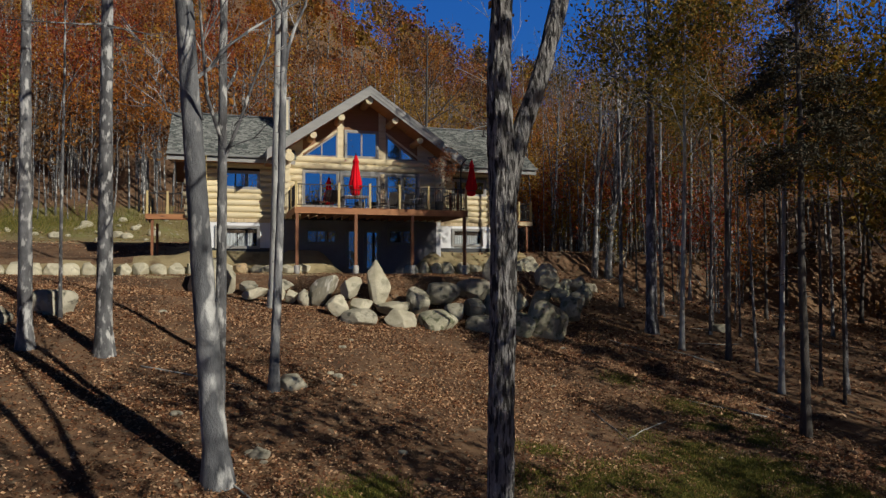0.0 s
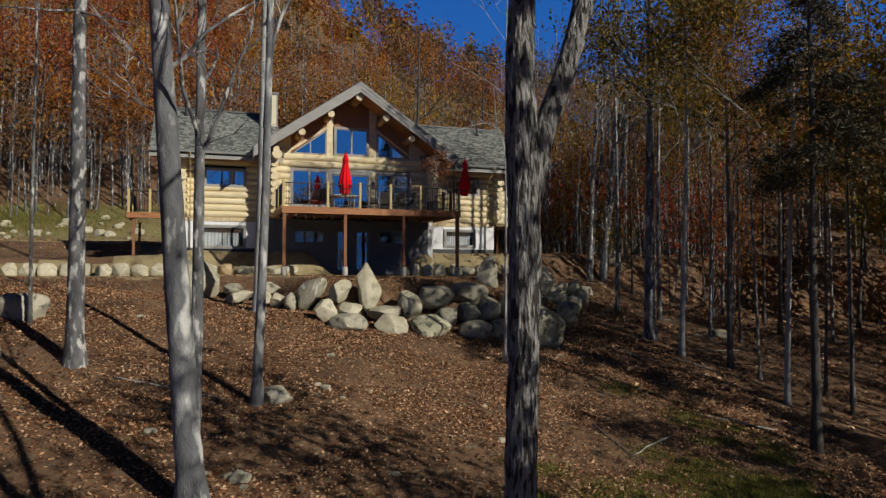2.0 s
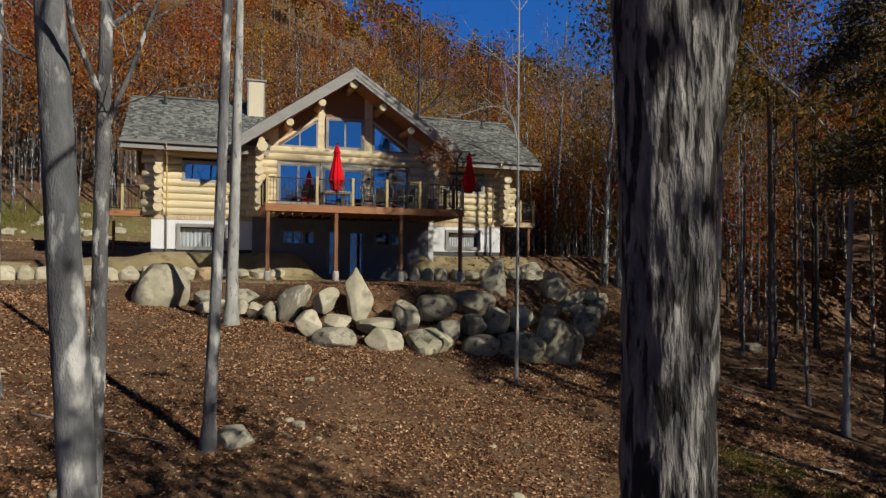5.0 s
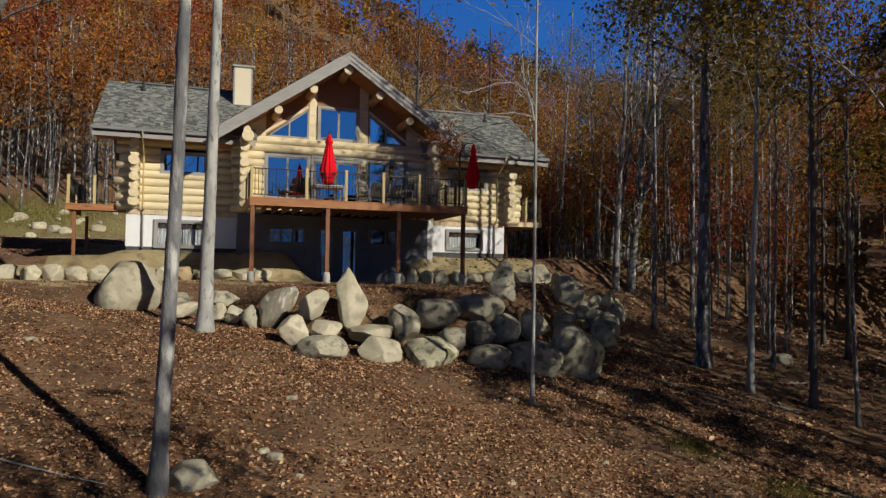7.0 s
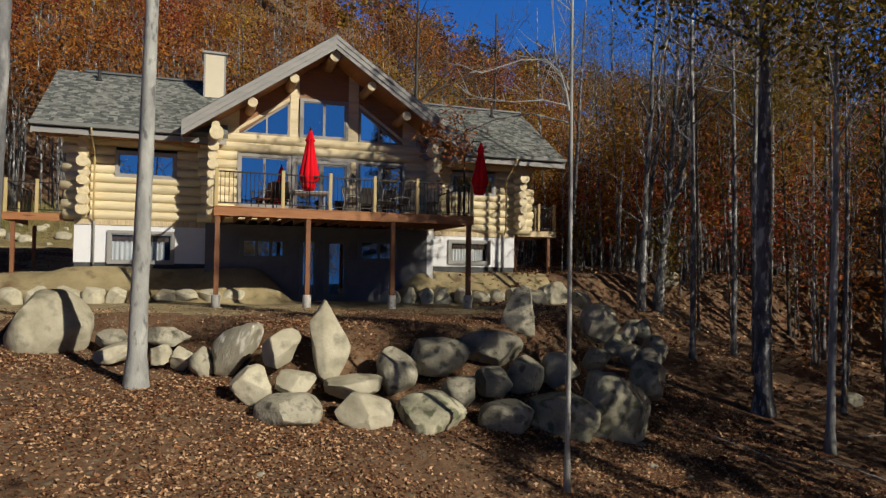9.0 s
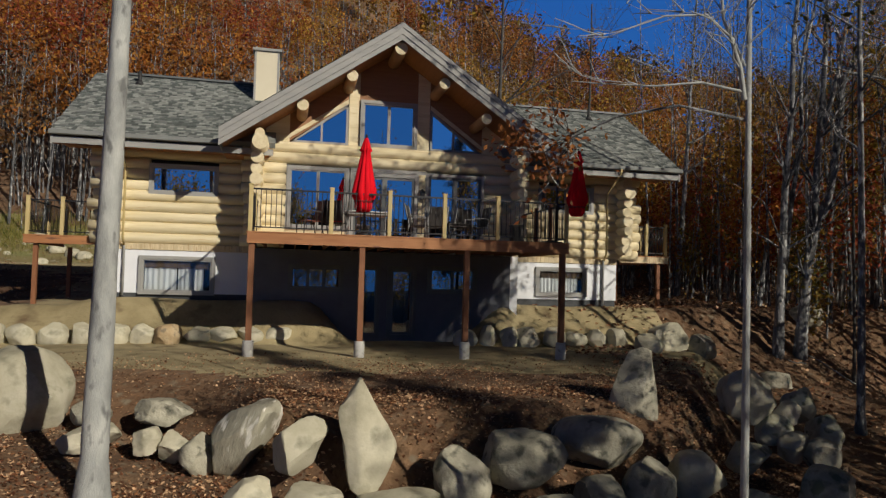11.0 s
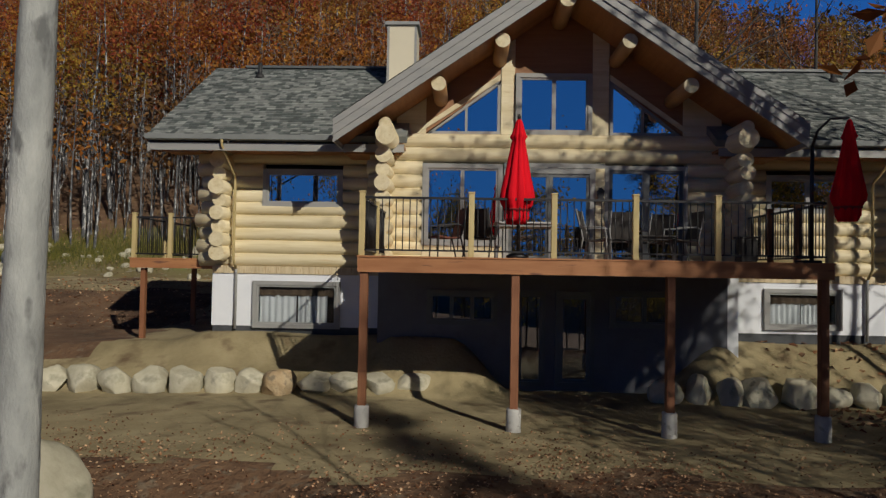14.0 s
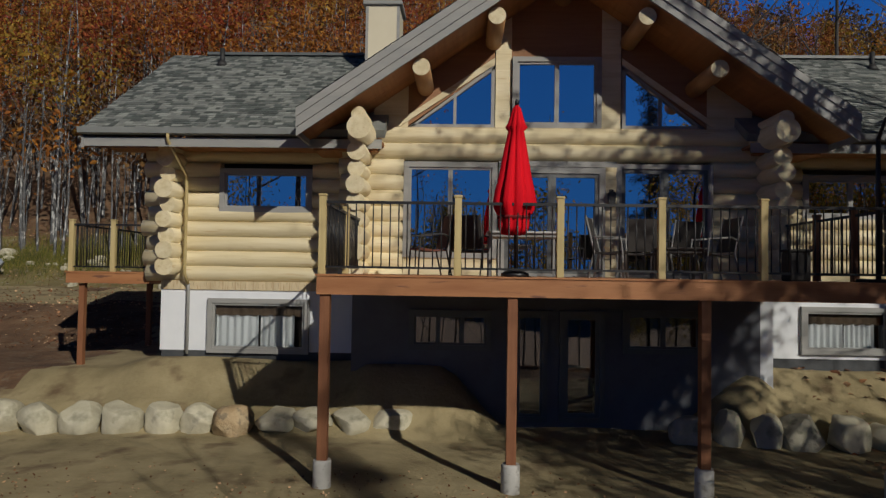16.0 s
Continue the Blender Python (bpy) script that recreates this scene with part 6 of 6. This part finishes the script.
part("shade", Shape().prism([(9.03, 4.42), (9.15, 4.42), (9.17, 4.66), (9.09, 4.74), (9.01, 4.66)], GF - 0.14, GF - 0.03), BLACK, ln)

# ---- leaf litter, grass, stones, sticks ----
nr = np.random.RandomState(8)


def litter(count, x0, x1, y0, y1, size, label, keep=None):
    x, y = nr.uniform(x0, x1, count), nr.uniform(y0, y1, count)
    patch = 0.5 + 0.5 * np.sin(x * 0.9 + 1.3 * np.sin(y * 0.7)) * np.sin(y * 1.1 + np.sin(x * 0.8))
    fine = 0.5 + 0.5 * np.sin(x * 3.7 + 2 * np.sin(y * 2.9)) * np.sin(y * 4.1 + 2 * np.sin(x * 2.3))
    ok = nr.rand(count) < (0.12 + 0.88 * patch) * (0.45 + 0.55 * fine)
    if keep is not None:
        ok &= keep(x, y)
    x, y = x[ok], y[ok]
    c = np.stack([x, y, height(x, y) + nr.uniform(0.005, 0.04, len(x))], 1)
    v, f = leaf_cloud(c, size, nr, 0.72, 1.3)
    tagged(new("leaf_litter", big_mesh("leaf_litter", v, f, LITTER)), label, "leaves", kind="stuff")


litter(340000, -9, 17, 9.5, 27.5, 0.052, "fallen brown and copper leaves on the slope")
litter(76000, -8, 15, 26, 33.2, 0.036, "fallen brown leaves on the terrace", lambda x, y: nr.rand(len(y)) < np.clip((33.2 - y) / 4.5, 0, 1) ** 1.5)
litter(80000, 13, 48, 6, 60, 0.13, "fallen brown leaves among the forest trees")
litter(26000, -36, 2, 40, 62, 0.075, "fallen leaves along the foot of the hill")


def grass(count, blobs, h, label, name="grass"):
    pts = []
    for bx, by, sx, sy, wgt in blobs:
        n = int(count * wgt)
        pts.append(np.stack([nr.normal(bx, sx, n), nr.normal(by, sy, n)], 1))
    p = np.concatenate(pts)
    n = len(p)
    base = np.stack([p[:, 0], p[:, 1], height(p[:, 0], p[:, 1])], 1)
    a = nr.uniform(0, 6.28, n)
    side = np.stack([np.cos(a), np.sin(a), np.zeros(n)], 1) * 0.008
    hh = h * nr.uniform(0.4, 1.3, n)
    tip = base + np.stack([nr.normal(0, 0.35, n) * hh, nr.normal(0, 0.35, n) * hh, hh], 1)
    v = np.stack([base - side, base + side, tip], 1).reshape(-1, 3)
    f = np.arange(3 * n).reshape(-1, 3)
    tagged(new(name, big_mesh(name, v, f, GRASS)), label, "grass", kind="stuff")


tufts = []
turf = random.Random(31)
for cx, cy, wx, wy, many in ((10.6, 12.6, 2.2, 1.1, 46), (13.2, 15.6, 0.7, 1.2, 14), (8.6, 11.9, 1.3, 0.8, 20), (12.6, 12.2, 1.2, 0.9, 20), (3.4, 12.3, 0.5, 0.3, 3)):
    for _ in range(many):
        w = turf.uniform(0.10, 0.42)
        tufts.append((turf.gauss(cx, wx), turf.gauss(cy, wy), w, w * turf.uniform(0.5, 1.0), 0.3 * w / many ** 0.35))
grass(34000, tufts, 0.065, "patches of rough green grass and moss")
grass(26000, [(-12, 56.5, 5, 1.6, 0.6), (-19, 55, 4, 1.5, 0.4)], 0.35, "weeds on the bank behind the drive")

sr = random.Random(12)
for i in range(36):
    x, y = sr.uniform(-5, 13), sr.uniform(8, 23)
    r = sr.choice([0.05, 0.06, 0.08, 0.1])
    boulder("stone", x, y, at(x, y) + r * 0.05, r * 1.3, r, r * 0.75, 400 + i, "small grey stone lying among fallen leaves", "small stones on the slope", ROCK_DARK if i % 3 else ROCK, cuts=6)
for x, y, r in ((1.55, 13.35, 0.16), (2.5, 16.9, 0.28), (-3.5, 22.2, 0.55), (-4.6, 20.9, 0.35), (22, 26, 0.3), (25, 20, 0.35), (19.5, 33, 0.4), (23, 36, 0.5)):
    boulder("stone", x, y, at(x, y) + r * 0.3, r * 1.3, r, r * 0.8, int(x * 50 + 2000), "grey stone lying among fallen leaves", "small stones on the slope", ROCK_DARK, cuts=9)
for i in range(54):
    x, y = sr.uniform(-24, -1), sr.uniform(51.2, 57)
    r = sr.choice([0.10, 0.14, 0.18, 0.26, 0.36])
    boulder("stone", x, y, at(x, y) + r * 0.3, r * 1.2, r, r * 0.8, 500 + i, "pale stone on the weedy bank beyond the drive", "stones beyond the drive", cuts=6)
boulder("boulder", -15.2, 52.3, at(-15.2, 52.3) + 0.45, 1.0, 0.8, 0.72, 561, "blue-grey boulder on the bank beyond the drive", "stones beyond the drive", ROCK_BLUE)
boulder("boulder", -16.4, 51.2, at(-16.4, 51.2) + 0.25, 0.95, 0.7, 0.50, 562, "pale boulder on the bank beyond the drive", "stones beyond the drive")
for x, y, rx, rz, k in ((16.2, 33.6, 0.62, 0.55, 0), (17.2, 33.3, 0.45, 0.40, 1), (15.3, 33.0, 0.42, 0.33, 0)):
    boulder("boulder", x, y, at(x, y) + rz * 0.55, rx, 0.5, rz, 640 + k + int(x * 10), "pale boulder at the end of the sandy bank", "boulders at the forest edge", ROCK_DARK if k else ROCK)
for i in range(26):
    x, y = (sr.uniform(-4, 12), sr.uniform(9, 20)) if i < 6 else (sr.uniform(14, 30), sr.uniform(12, 36))
    a, ln = sr.uniform(0, 6.28), sr.uniform(0.6, 2.6)
    pts = []
    for t in range(6):
        px, py = x + math.cos(a) * ln * t / 5 + sr.uniform(-0.05, 0.05), y + math.sin(a) * ln * t / 5 + sr.uniform(-0.05, 0.05)
        pts.append((px, py, at(px, py) + 0.03))
    s = Shape().tube(pts, [0.022, 0.021, 0.018, 0.015, 0.01, 0.005], 6)
    st = new("fallen_branch", s.mesh("fallen_branch", BARK_PALE if i % 3 else BARK))
    tagged(st, "bare fallen branch lying on the leaf litter", "branch", "fallen branches")

# a leafy oak bough reaching out from the sapling
bough = thing("oak_bough", (9.62, 20.75, 3.9), "thin bough with curled brown oak leaves on a sapling", "branch")
s, tips = Shape(), []
bp = [(9.63, 20.74, 3.7), (9.0, 20.95, 3.85), (8.45, 21.2, 3.75), (8.05, 21.45, 3.55), (7.8, 21.6, 3.4)]
s.tube(bp, [0.016, 0.014, 0.012, 0.009, 0.005], 6)
brg = random.Random(6)
for q in bp[3:]:
    for _ in range(6):
        branch(s, tips, Vector(q), Vector((brg.uniform(-1, 0.4), brg.uniform(-0.6, 0.6), brg.uniform(-0.7, 0.6))).normalized(), 0.36, 0.006, 1, brg)
part("twig", s, BARK, bough, kind="stuff")
c = np.array([tuple(p) for p in tips for _ in range(10)]) + nr.normal(size=(len(tips) * 10, 3)) * 0.10
v, f = leaf_cloud(c, 0.048, nr)
ob = new("leaves", big_mesh("leaves", v, f, LEAF_RUST))
ob.parent = bough
ob.matrix_parent_inverse = bough.matrix_basis.inverted()
